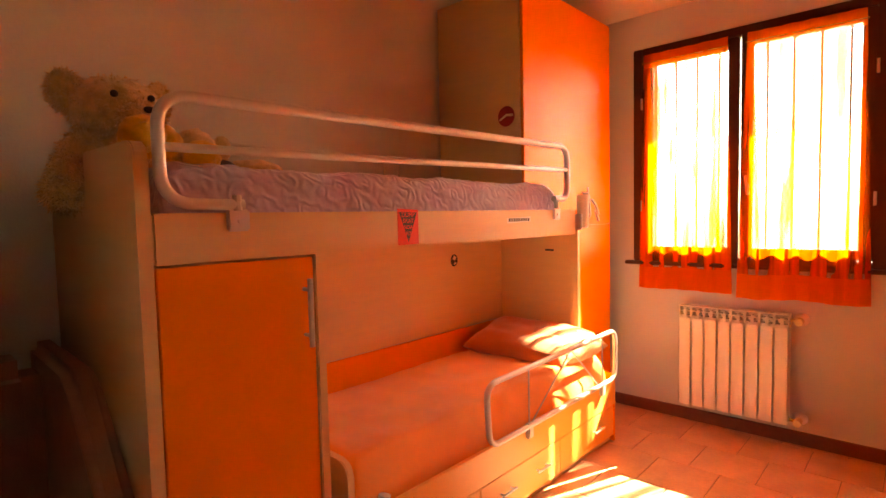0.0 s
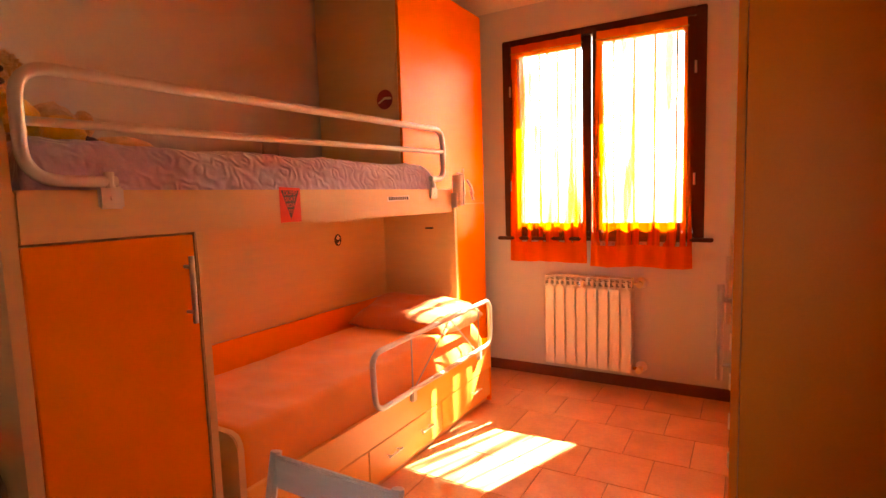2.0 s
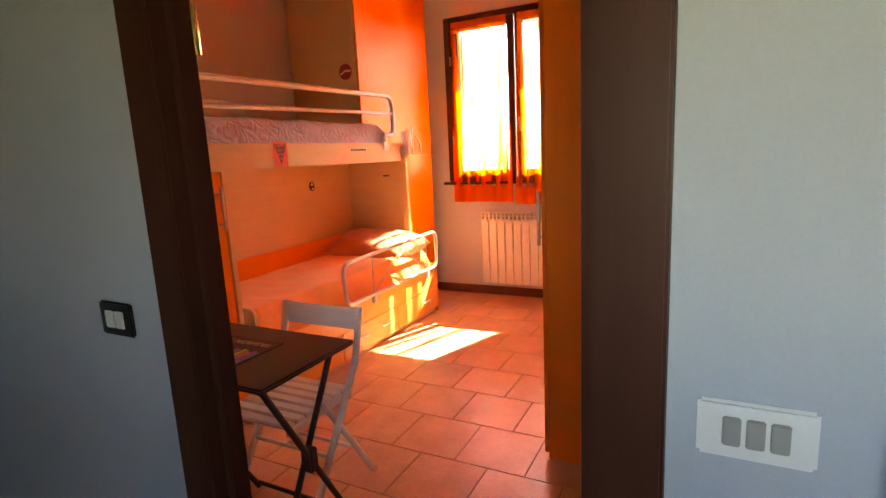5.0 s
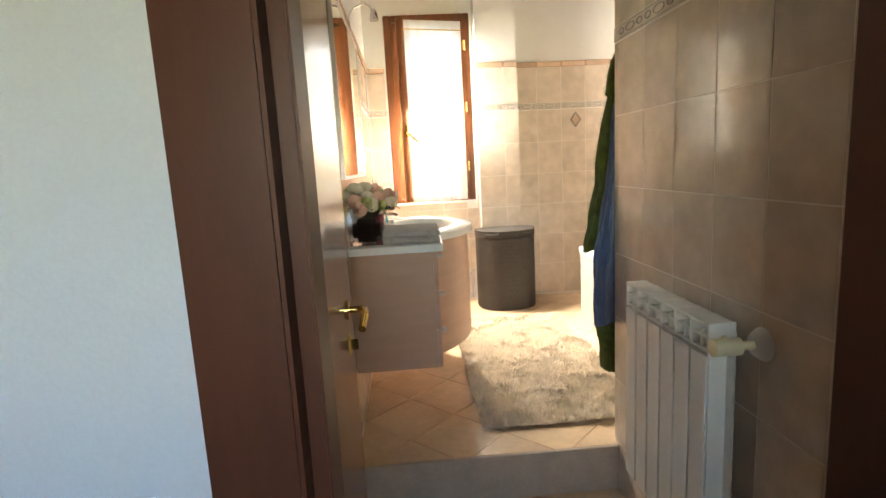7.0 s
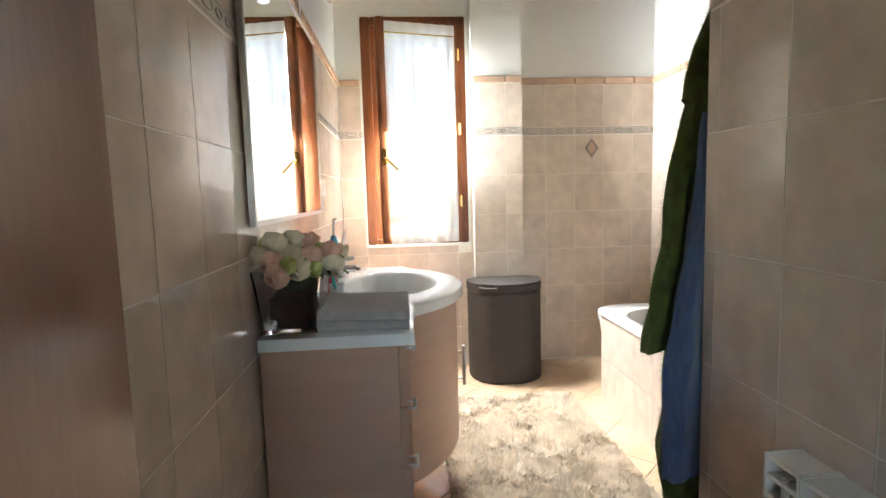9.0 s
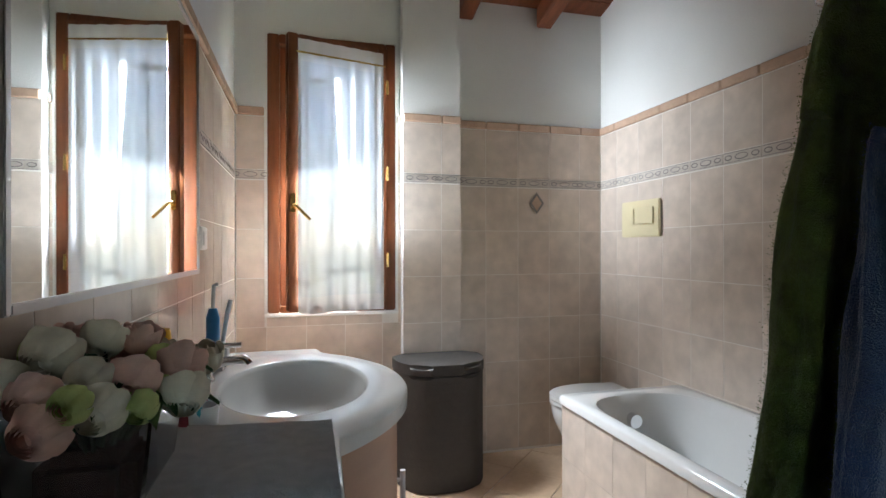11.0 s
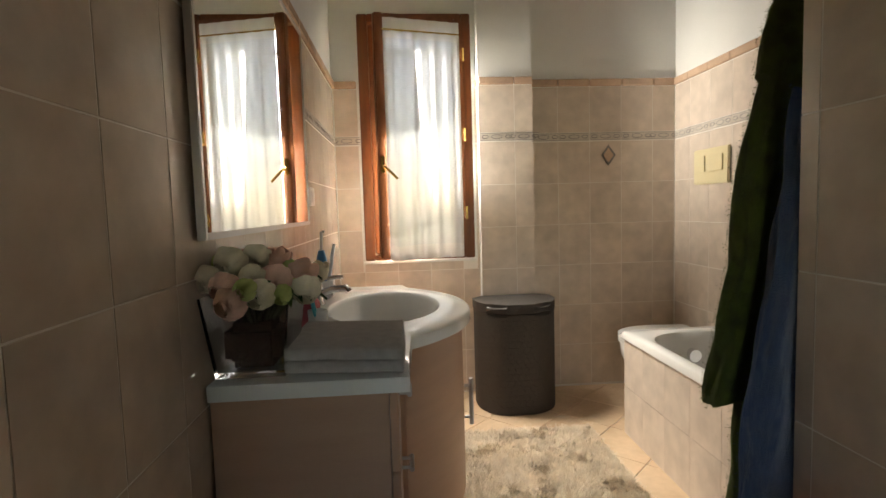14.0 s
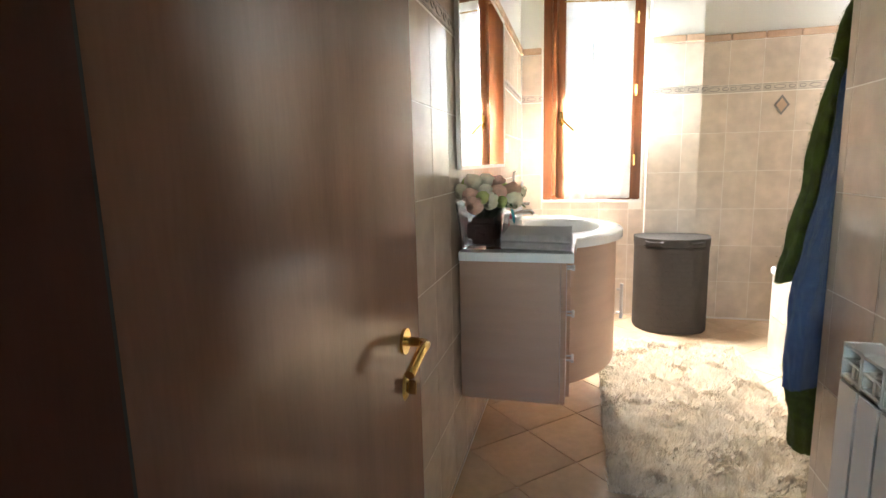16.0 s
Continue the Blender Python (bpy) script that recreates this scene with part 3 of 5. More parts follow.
gr = rounded([(FX + 0.0, 0.95, 1.548), (FX, 0.725, 1.55), (FX, 0.725, 1.838), (FX, 2.845, 1.872), (FX, 2.845, 1.585), (FX, 2.7, 1.585)], 0.09, 7)
rail = part("guard_rail", tube(gr, 0.0165, 12), SILVERP, bunk, "silver-painted steel guard rail", smooth=True)
part("guard_bar", tube([(FX, 0.735, 1.7), (FX, 2.84, 1.745)], 0.0125, 10), SILVERP, bunk, smooth=True)
for y in (0.93, 2.72):
    b = box(FX - 0.002, FX + 0.012, y - 0.035, y + 0.035, 1.47, 1.535, 0.006)
    tube([(FX + 0.005, y, 1.53), (FX + 0.002, y, 1.575)], 0.014, bm=b)
    tube([(FX + 0.012, y, 1.5), (FX + 0.016, y, 1.5)], 0.006, bm=b)
    part("clamp", b, SILVERP, bunk, "grey metal rail clamp")
b = tube([(-2.07, 2.3, 1.55), (-2.07, 2.3, 1.86)], 0.008)
tube([(-2.07, 2.42, 1.55), (-2.07, 2.42, 1.86)], 0.008, bm=b)
tube([(-2.07, 0.75, 1.86), (-2.07, 2.45, 1.86)], 0.01, bm=b)
part("back_rail", b, SILVERP, bunk, smooth=True)


def cushion(x0, x1, y0, y1, z0, z1, edge=0.05, wob=0.006, seed=0, nx=36, ny=80, crease=0.0):
    """A soft slab with rolled edges and an uneven top."""
    own = bmesh.new()

    def f(u, v):
        x, y = x0 + (x1 - x0) * u, y0 + (y1 - y0) * v
        d = min(x - x0, x1 - x, y - y0, y1 - y)
        k = 1 - (1 - min(d / edge, 1)) ** 2
        h = z0 + (z1 - z0) * (0.25 + 0.75 * math.sqrt(max(k, 0)))
        w = wob * noise.noise(Vector((x * 5, y * 5, seed))) + crease * abs(noise.noise(Vector((x * 3 + 2 * noise.noise(Vector((x * 4, y * 4, 1))), y * 16, seed))))
        return (x, y, h + w * k)
    surf(f, nx, ny, bm=own)
    edges = [e for e in own.edges if e.is_boundary]
    ext = bmesh.ops.extrude_edge_only(own, edges=edges)
    nv = [e for e in ext["geom"] if isinstance(e, bmesh.types.BMVert)]
    for v in nv:
        v.co.z = z0
    bmesh.ops.holes_fill(own, edges=[e for e in own.edges if e.is_boundary], sides=0)
    return own


def swirl_relief(m, scale, strength):
    """A stitched swirl in low relief."""
    n, l = m.node_tree.nodes, m.node_tree.links
    w, tc = n.new("ShaderNodeTexWave"), n.new("ShaderNodeTexCoord")
    w.inputs["Scale"].default_value, w.inputs["Distortion"].default_value, w.inputs["Detail"].default_value = scale, 14, 1
    w.inputs["Detail Scale"].default_value = 1.2
    l.new(tc.outputs["Object"], w.inputs["Vector"])
    bp = n.new("ShaderNodeBump")
    bp.inputs["Strength"].default_value, bp.inputs["Distance"].default_value = strength, 0.012
    l.new(w.outputs[0], bp.inputs["Height"])
    l.new(bp.outputs[0], n["Principled BSDF"].inputs["Normal"])


swirl_relief(QUILT, 11, 0.4)
mt_ = thing("mattress", (-1.6, 1.75, 1.431), "mauve quilted coverlet over the upper mattress", "mattress")
part("coverlet", cushion(-2.055, FX - 0.02, 0.72, 2.79, 1.431, 1.665, 0.07, 0.016, 3, 40, 100, 0.012), QUILT, mt_, smooth=True)
part("mattress_core", box(-2.05, FX - 0.03, 0.73, 2.78, 1.431, 1.5, 0.02), PAPER, mt_, "pale ticking under the coverlet")

low = thing("low_bed", (-1.6, 2.35, 0), "orange and beech drawer bed under the loft", "bed")
part("side_panel", box(FX - 0.02, FX, 1.32, 3.455, 0.245, 0.41, 0.003), DRAWER_M, low, "light orange bed side")
part("foot_panel", prism([(p.x, p.y) for p in rounded([(-2.04, 0.03, 0), (FX, 0.03, 0), (FX, 0.635, 0), (-2.04, 0.635, 0)], 0.06, 5, True)], "y", 1.29, 1.318, 0.004), BEECH, low)
part("head_panel", box(-2.04, FX - 0.001, 3.43, 3.452, 0.0, 0.45, 0.004), ORANGE, low)
part("plinth", box(-2.04, FX - 0.03, 1.32, 3.43, 0.0, 0.05), BEECH_H, low)
part("back_panel", box(-2.06, -2.04, 1.23, 3.45, 0.0, 0.72, 0.004), ORANGE, low, "orange upstand along the wall")
for a, b_ in ((1.325, 2.03), (2.034, 2.74), (2.744, 3.425)):
    d = part("drawer", box(FX - 0.02, FX - 0.001, a, b_, 0.045, 0.241, 0.003), DRAWER_M, low)
    m_ = (a + b_) / 2
    for dy in ((-0.16, 0.16) if a > 2.0 and a < 2.1 else (0.1,)):
        bar_handle(d, (FX + 0.024, m_ + dy - 0.06, 0.155), (FX + 0.024, m_ + dy + 0.06, 0.155), (0.026, 0, 0), 0.006, WHITEPL)
lr = rounded([(FX + 0.012, 2.09, 0.42), (FX + 0.012, 2.07, 0.72), (FX + 0.012, 3.425, 0.745), (FX + 0.012, 3.425, 0.43)], 0.08, 6, True)
part("guard_rail", tube(lr, 0.0145, 12, True), SILVERP, low, "silver-painted steel guard rail", smooth=True)
for y0_, z0_, y1_, z1_ in ((2.42, 0.43, 2.42, 0.72), (3.24, 0.43, 3.24, 0.74), (2.44, 0.43, 2.85, 0.73), (2.85, 0.73, 3.2, 0.43)):
    part("strut", tube([(FX + 0.012, y0_, z0_), (FX + 0.012, y1_, z1_)], 0.004, 8), STEEL, low)
for y in (2.42, 3.24):
    part("clamp", box(FX - 0.001, FX + 0.026, y - 0.022, y + 0.022, 0.36, 0.44, 0.006), SILVERP, low)
lm = thing("low_mattress", (-1.6, 2.37, 0.06), "orange fitted sheet over the lower mattress", "mattress")
part("mattress_core", box(-2.02, FX - 0.05, 1.34, 3.41, 0.06, 0.42, 0.03), PAPER, lm, "pale ticking under the sheet")
part("fitted_sheet", cushion(-2.035, FX - 0.025, 1.322, 3.425, 0.06, 0.59, 0.09, 0.012, 8, 40, 90, 0.006), SHEET, lm, smooth=True)


def pillow(name, c, sx, sy, sz, turn, material, label):
    own = bmesh.new()

    def half(s):
        def f(u, v):
            a, b = 2 * u - 1, 2 * v - 1
            e = max(0.0, (1 - a ** 4)) ** 0.5 * max(0.0, (1 - b ** 4)) ** 0.5
            pinch = 1 - 0.06 * (1 - abs(a)) * abs(b) - 0.06 * (1 - abs(b)) * abs(a)
            w = 0.012 * noise.noise(Vector((a * 3, b * 3, s * 2))) + 0.01 * abs(noise.noise(Vector((a * 6, b * 2.5, 5))))
            return Vector((a * sx * pinch, b * sy * pinch, s * (sz * e + w * e)))
        return f
    surf(half(1), 28, 28, bm=own)
    surf(half(-1), 28, 28, bm=own)
    bmesh.ops.remove_doubles(own, verts=own.verts[:], dist=0.0005)
    own.transform(Matrix.Translation(c) @ Euler([radians(q) for q in turn]).to_matrix().to_4x4())
    return solo(name, own, material, label, "pillow", smooth=True)


pillow("pillow", (-1.62, 3.13, 0.665), 0.37, 0.25, 0.085, (12, 2, 6), PILLOW_M, "plump rust-red pillow on the lower bed")
pillow("small_pillow", (-1.34, 3.2, 0.655), 0.14, 0.2, 0.07, (5, 10, -10), mat("cream print cotton", (0.7, 0.5, 0.3), 0.85, var=0.3, scale=14, bump=0.2), "small cream patterned pillow on the lower bed")

TX = -1.41
tower = thing("tall_cabinet", (-1.75, 3.4, 0), "tall orange-fronted wardrobe above the bed head", "wardrobe")
part("body", box(-2.075, TX - 0.022, 2.8, 3.93, 1.42, 2.86, 0.003), BEECH, tower)
part("lower_body", box(-2.075, TX - 0.022, 3.46, 3.93, 0.0, 1.418, 0.003), BEECH, tower)
part("door", box(TX - 0.02, TX, 2.802, 3.928, 1.425, 2.858, 0.003), ORANGE, tower, "glossy orange cabinet door")
part("lower_door", box(TX - 0.02, TX, 3.462, 3.928, 0.03, 1.421, 0.003), ORANGE, tower, "glossy orange cabinet door")
part("edge_strip", box(TX - 0.06, TX + 0.003, 3.425, 3.459, 0.0, 1.4, 0.003), BEECH, tower)
part("cable_slot", box(-1.68, -1.61, 3.455, 3.4595, 1.243, 1.256, 0.001), BLACK, tower, "short dark slot in the side panel")
bar_handle(tower, (TX + 0.034, 3.52, 1.42), (TX + 0.034, 3.52, 1.68), (0.034, 0, 0), 0.007)

lamp = thing("clip_lamp", (-1.15, 2.99, 1.5), "small reading lamp with a cream cylindrical shade", "lamp")
b = lathe([(0.03, -0.1), (0.032, -0.1), (0.034, 0.09), (0.03, 0.09)], (-1.135, 2.985, 1.52), 20)
part("shade", b, PAPER, lamp, "cream cylindrical shade", smooth=True)
part("arm", tube(rounded([(-1.135, 2.985, 1.62), (-1.12, 3.03, 1.62), (-1.12, 3.05, 1.48), (-1.16, 3.05, 1.48)], 0.02), 0.006), STEEL, lamp, smooth=True)
part("clamp", box(-1.18, -1.12, 2.942, 2.958, 1.41, 1.5, 0.004), STEEL, lamp)
cord = tube([(TX + 0.02, 3.6, 1.6), (TX + 0.05, 3.6, 1.56), (TX + 0.05, 3.64, 1.5), (TX + 0.02, 3.66, 1.52), (TX + 0.03, 3.68, 1.45)], 0.01)
solo("hanging_toy", cord, STEEL, "small dangling metal ornament on the cabinet door", "ornament", smooth=True)


def flat_sticker(name, pts, axis, a, b_, material, label):
    t = thing(name, (0, 0, 0), label, "sticker")
    part("backing", prism(pts, axis, a, b_), material, t)
    return t


st = flat_sticker("sticker", [(1.56, 1.395), (1.67, 1.395), (1.67, 1.53), (1.56, 1.535)], "x", FX + 0.0005, FX + 0.0015, RED, "red square sticker with a black triangle")
part("triangle", prism([(1.568, 1.522), (1.662, 1.52), (1.615, 1.405)], "x", FX + 0.0016, FX + 0.0022), INK, st)
for i, (w_, s_) in enumerate((("DUMP", 0.026), ("SKAT", 0.024), ("BOA", 0.022), ("RD", 0.02))):
    part("lettering", text_bm(w_, s_, Matrix.Translation((FX + 0.0024, 1.615, 1.51 - 0.024 * i)) @ Euler((radians(90), 0, radians(90))).to_matrix().to_4x4(), 0.0003), RED, st)
st = flat_sticker("sticker", [(2.27, 1.462), (2.47, 1.468), (2.47, 1.492), (2.27, 1.486)], "x", FX + 0.0005, FX + 0.0015, PAPER, "long cream sticker with dark lettering")
for i in range(9):
    part("letter_bar", box(FX + 0.0016, FX + 0.0022, 2.28 + 0.0205 * i, 2.296 + 0.0205 * i, 1.469, 1.486), INK, st)
st = flat_sticker("sticker", [(-1.53 + 0.06 * math.cos(k * math.pi / 12), 2.09 + 0.06 * math.sin(k * math.pi / 12)) for k in range(24)], "y", 2.7972, 2.7992, mat("dark red sticker", (0.3, 0.02, 0.03), 0.4, bump=0), "round dark red sticker with a white wave")
part("wave", prism([(-1.58, 2.075), (-1.53, 2.105), (-1.48, 2.1), (-1.48, 2.085), (-1.53, 2.09), (-1.575, 2.065)], "y", 2.7965, 2.7971), PAPER, st)
st = flat_sticker("wall_sticker", [(2.91 + 0.035 * math.cos(k * math.pi / 12), 1.2 + 0.042 * math.sin(k * math.pi / 12)) for k in range(24)], "x", -2.0695, -2.067, INK, "round black and cream sticker on the wall")
part("face", prism([(2.89, 1.21), (2.91, 1.235), (2.93, 1.215), (2.915, 1.2)], "x", -2.0669, -2.066), PAPER, st)
part("face", prism([(2.9, 1.175), (2.925, 1.19), (2.93, 1.178), (2.912, 1.167)], "x", -2.0669, -2.066), PAPER, st)

# niche panels under the loft
wall("wall_niche", box(-2.098, -2.07, 1.22, 3.46, 0.72, 1.385), BEECH_H, "beech panel lining the niche behind the lower bed")


def radiator(x0, y0, n, z0, z1, along, out, label):
    """n cast aluminium elements with slotted tops, a valve pair and wall pipes."""
    base = Vector((x0, y0, z0))
    t = thing("radiator", base, label, "radiator")
    a, o = Vector(along), Vector(out)

    def place(bm):
        m = Matrix((( a.x, o.x, 0, x0), (a.y, o.y, 0, y0), (0, 0, 1, 0), (0, 0, 0, 1)))
        bm.transform(m)
        return bm
    p = 0.0825
    for i in range(n):
        u = i * p
        b = box(u + 0.0008, u + p - 0.0008, 0.098, 0.108, z0 + 0.02, z1 - 0.085, 0.005)
        box(u + 0.032, u + 0.05, 0.03, 0.1, z0 + 0.03, z1 - 0.03, 0.004, bm=b)
        box(u + 0.002, u + p - 0.002, 0.03, 0.036, z0 + 0.03, z1 - 0.03, 0.002, bm=b)
        for zz in (z1 - 0.012, z1 - 0.045, z1 - 0.08):
            box(u + 0.003, u + p - 0.003, 0.034, 0.106, zz, zz + 0.007, 0.002, bm=b)
        box(u + 0.001, u + 0.007, 0.034, 0.106, z1 - 0.085, z1 - 0.003, 0.001, bm=b)
        box(u + p - 0.007, u + p - 0.001, 0.034, 0.106, z1 - 0.085, z1 - 0.003, 0.001, bm=b)
        tube([(u + 0.004, 0.065, z0 + 0.05), (u + p - 0.004, 0.065, z0 + 0.05)], 0.022, bm=b)
        part("element", place(b), RADWHITE, t)
    e = n * p
    for zz in (z1 - 0.045, z0 + 0.05):
        v = part("valve", place(tube([(e, 0.065, zz), (e + 0.05, 0.065, zz), (e + 0.05, 0.0, zz)], 0.011)), BRASS if zz < z0 + 0.1 else CREAMPL, t, smooth=True)
        part("knob", place(tube([(e + 0.05, 0.06, zz), (e + 0.05, 0.125, zz)], 0.022, 14)), CREAMPL, v, smooth=True)
        part("rose", place(lathe_y((e + 0.05, 0.0, zz), 0.042, 0.024)), WHITEPL, v, smooth=True)
    part("bracket", place(box(0.1, 0.13, 0.0, 0.04, z1 - 0.14, z1 - 0.1)), RADWHITE, t)
    part("bracket", place(box(e - 0.13, e - 0.1, 0.0, 0.04, z1 - 0.14, z1 - 0.1)), RADWHITE, t)
    return t


def lathe_y(c_, r, d):
    return tube([(c_[0], c_[1], c_[2]), (c_[0], c_[1] + d * 0.6, c_[2]), (c_[0], c_[1] + d, c_[2])], r, 18, r2=r * 0.6)


radiator(-0.945, 4.13, 8, 0.12, 0.85, (1, 0, 0), (0, -1, 0), "cream eight-element radiator under the bedroom window")
radiator(2.32, 1.21, 6, 0.28, 1.0, (0, -1, 0), (-1, 0, 0), "cream six-element radiator on the tiled wall")

# wardrobe run on the east side
wd = thing("wardrobe", (0.6, 2.1, 0), "tall orange wardrobe with bar handles", "wardrobe")
part("body", box(0.425, 0.755, 1.49, 2.75, 0.0, 2.86, 0.003), ORANGE, wd, "orange wardrobe side")
for a in (1.492, 2.122):
    d = part("door", box(0.405, 0.423, a, a + 0.626, 0.03, 2.855, 0.003), ORANGE, wd)
    bar_handle(d, (0.378, a + 0.045, 1.0), (0.378, a + 0.045, 1.24), (-0.025, 0, 0), 0.008, STEEL)
dr = thing("drawer_cabinet", (0.6, 3.2, 0), "tall orange cabinet with white-handled drawers", "cabinet")
part("body", box(0.425, 0.755, 2.753, 3.6, 0.0, 2.86, 0.003), BEECH, dr)
for i in range(4):
    d = part("drawer", box(0.405, 0.423, 2.755, 3.597, 0.03 + 0.2 * i, 0.226 + 0.2 * i, 0.003), ORANGE, dr)
    for y in (2.95, 3.38):
        bar_handle(d, (0.375, y, 0.09 + 0.2 * i), (0.375, y, 0.17 + 0.2 * i), (-0.028, 0, 0), 0.008, WHITEPL)
for y in (2.755, 3.178):
    d = part("door", box(0.405, 0.423, y, y + 0.418, 0.83, 2.855, 0.003), ORANGE, dr)
    bar_handle(d, (0.37, y + 0.05, 1.0), (0.37, y + 0.05, 1.26), (-0.033, 0, 0), 0.008)

# folding table and chair
tb = thing("folding_table", (-0.46, 0.58, 0), "small folding table with a dark brown top", "table")
part("tabletop", box(-0.8, -0.13, 0.36, 0.83, 0.728, 0.746, 0.006), BLACKTOP, tb)
for x in (-0.72, -0.21):
    part("leg", tube([(x, 0.4, 0.012), (x, 0.79, 0.725)], 0.0115), BLACK, tb)
    part("leg", tube([(x + 0.03, 0.79, 0.012), (x + 0.03, 0.4, 0.725)], 0.0115), BLACK, tb)
    part("pivot", box(x - 0.005, x + 0.045, 0.575, 0.615, 0.33, 0.42, 0.006), BLACK, tb)
part("stretcher", tube([(-0.72, 0.4, 0.03), (-0.21, 0.4, 0.03)], 0.009), BLACK, tb)
part("stretcher", tube([(-0.69, 0.79, 0.03), (-0.18, 0.79, 0.03)], 0.009), BLACK, tb)
mag = thing("magazine", (-0.52, 0.6, 0.747), "striped colourful placemat lying on the table", "placemat")
part("sheet", box(-0.71, -0.36, 0.42, 0.7, 0.747, 0.75, 0.001), INK, mag)
for i in range(20):
    part("stripe", box(-0.705 + 0.0168 * i, -0.692 + 0.0168 * i, 0.425, 0.6 - 0.004 * (i * 7 % 5), 0.7502, 0.7506), BOOK_MATS[i * 3 % 5], mag)
part("lettering", text_bm("FASHION STYLE", 0.042, Matrix.Translation((-0.535, 0.655, 0.7506)) @ Euler((0, 0, radians(180))).to_matrix().to_4x4(), 0.0003), PAPER, mag)

ch = thing("folding_chair", (-0.45, 0.85, 0), "white slatted wooden folding chair", "chair")
for x in (-0.665, -0.26):
    part("back_leg", tube([(x, 1.045, 0.8), (x, 1.0, 0.6), (x, 0.62, 0.008)], 0.0155, 8), WHITEWOOD, ch)
    part("front_leg", tube([(x + 0.03 * (1 if x < -0.4 else -1), 0.78, 0.5), (x + 0.03 * (1 if x < -0.4 else -1), 1.1, 0.008)], 0.0145, 8), WHITEWOOD, ch)
    part("seat_rail", box(x + (0.02 if x < -0.4 else -0.04), x + (0.04 if x < -0.4 else -0.02), 0.6, 0.98, 0.43, 0.455, 0.003), WHITEWOOD, ch)
part("backrest", box(-0.67, -0.255, 1.03, 1.048, 0.7, 0.795, 0.006), WHITEWOOD, ch)
for i in range(7):
    part("seat_slat", box(-0.635, -0.29, 0.6 + 0.055 * i, 0.645 + 0.055 * i, 0.456, 0.472, 0.004), WHITEWOOD, ch)
part("stretcher", tube([(-0.635, 1.0, 0.17), (-0.29, 1.0, 0.17)], 0.009, 8), WHITEWOOD, ch)
part("stretcher", tube([(-0.665, 0.78, 0.26), (-0.26, 0.78, 0.26)], 0.009, 8), WHITEWOOD, ch)

# tan padded armchair beside the bunk
ac = thing("armchair", (-1.7, 0.4, 0), "tan leatherette padded armchair beside the bunk", "armchair")
part("backrest", box(-2.05, -1.8, 0.27, 0.56, 0.1, 1.06, 0.06, 4), LEATHER, ac, smooth=True)
part("arm", prism([(-2.05, 0.08), (-1.14, 0.08), (-1.15, 0.58), (-1.25, 0.75), (-1.48, 1.02), (-1.58, 1.07), (-2.05, 1.08)], "y", 0.56, 0.648, 0.025, 3), LEATHER, ac, smooth=True)
part("seat", box(-1.85, -1.2, 0.26, 0.55, 0.1, 0.46, 0.05, 4), LEATHER, ac, smooth=True)
for x in (-2.0, -1.27):
    for y in (0.32, 0.58):
        part("foot", tube([(x, y, 0.0), (x, y, 0.11)], 0.02), BLACK, ac)

# soft toys
def fuzzy(blobs, name, material, label):
    own = bmesh.new()
    for i, (c_, s_) in enumerate(blobs):
        blob(c_, s_, 0.1, i + 1, 4, freq=14, bm=own)
    return solo(name, own, material, label, "soft toy", smooth=True)


BX, BY, BZ = -1.7, 0.775, 1.645
bear = fuzzy([((BX - 0.04, BY + 0.02, BZ + 0.08), (0.13, 0.12, 0.13)), ((BX, BY + 0.015, BZ + 0.235), (0.125, 0.14, 0.112)), ((BX + 0.1, BY + 0.05, BZ + 0.2), (0.065, 0.075, 0.055)),
              ((BX - 0.01, BY - 0.125, BZ + 0.285), (0.03, 0.05, 0.065)), ((BX - 0.01, BY + 0.15, BZ + 0.29), (0.03, 0.035, 0.06)),
              ((BX + 0.02, BY - 0.09, BZ + 0.07), (0.07, 0.07, 0.09)), ((BX + 0.03, BY - 0.125, BZ + 0.015), (0.06, 0.065, 0.075)), ((BX + 0.04, BY - 0.15, BZ - 0.04), (0.055, 0.065, 0.065)), ((BX + 0.13, BY + 0.06, BZ + 0.05), (0.1, 0.055, 0.05))], "teddy_bear", PLUSH, "large golden-brown teddy bear at the bunk's foot")
bear.data.materials.append(BLACK)
own = bmesh.new()
own.from_mesh(bear.data)
own.normal_update()
rng = random.Random(11)
skin = [(v.co.copy(), v.normal.copy()) for v in own.verts]
for _ in range(22000):
    p, nrm = rng.choice(skin)
    q, w = Vector([rng.gauss(0, 0.004) for _ in range(3)]), Vector([rng.gauss(0, 0.0016) for _ in range(3)])
    tip = p + q + nrm * rng.uniform(0.006, 0.016) + Vector([rng.gauss(0, 0.004) for _ in range(2)] + [-0.004])
    own.faces.new([own.verts.new(c) for c in (p + q - w, p + q + w, tip)])
first = len(own.faces)
for c_, r_ in (((BX + 0.166, BY + 0.06, BZ + 0.222), (0.011, 0.018, 0.012)), ((BX + 0.118, BY - 0.025, BZ + 0.27), (0.011, 0.012, 0.012)), ((BX + 0.115, BY + 0.085, BZ + 0.27), (0.011, 0.012, 0.012))):
    blob(c_, r_, sub=2, bm=own)
own.faces.ensure_lookup_table()
for f in own.faces[first:]:
    f.material_index = 1
own.to_mesh(bear.data)
own.free()
fuzzy([((-1.55, 0.84, 1.745), (0.085, 0.1, 0.09)), ((-1.45, 0.96, 1.715), (0.06, 0.06, 0.055)), ((-1.5, 0.8, 1.78), (0.07, 0.065, 0.06))], "yellow_toy", PLUSH_Y, "yellow plush toy lying on the coverlet")
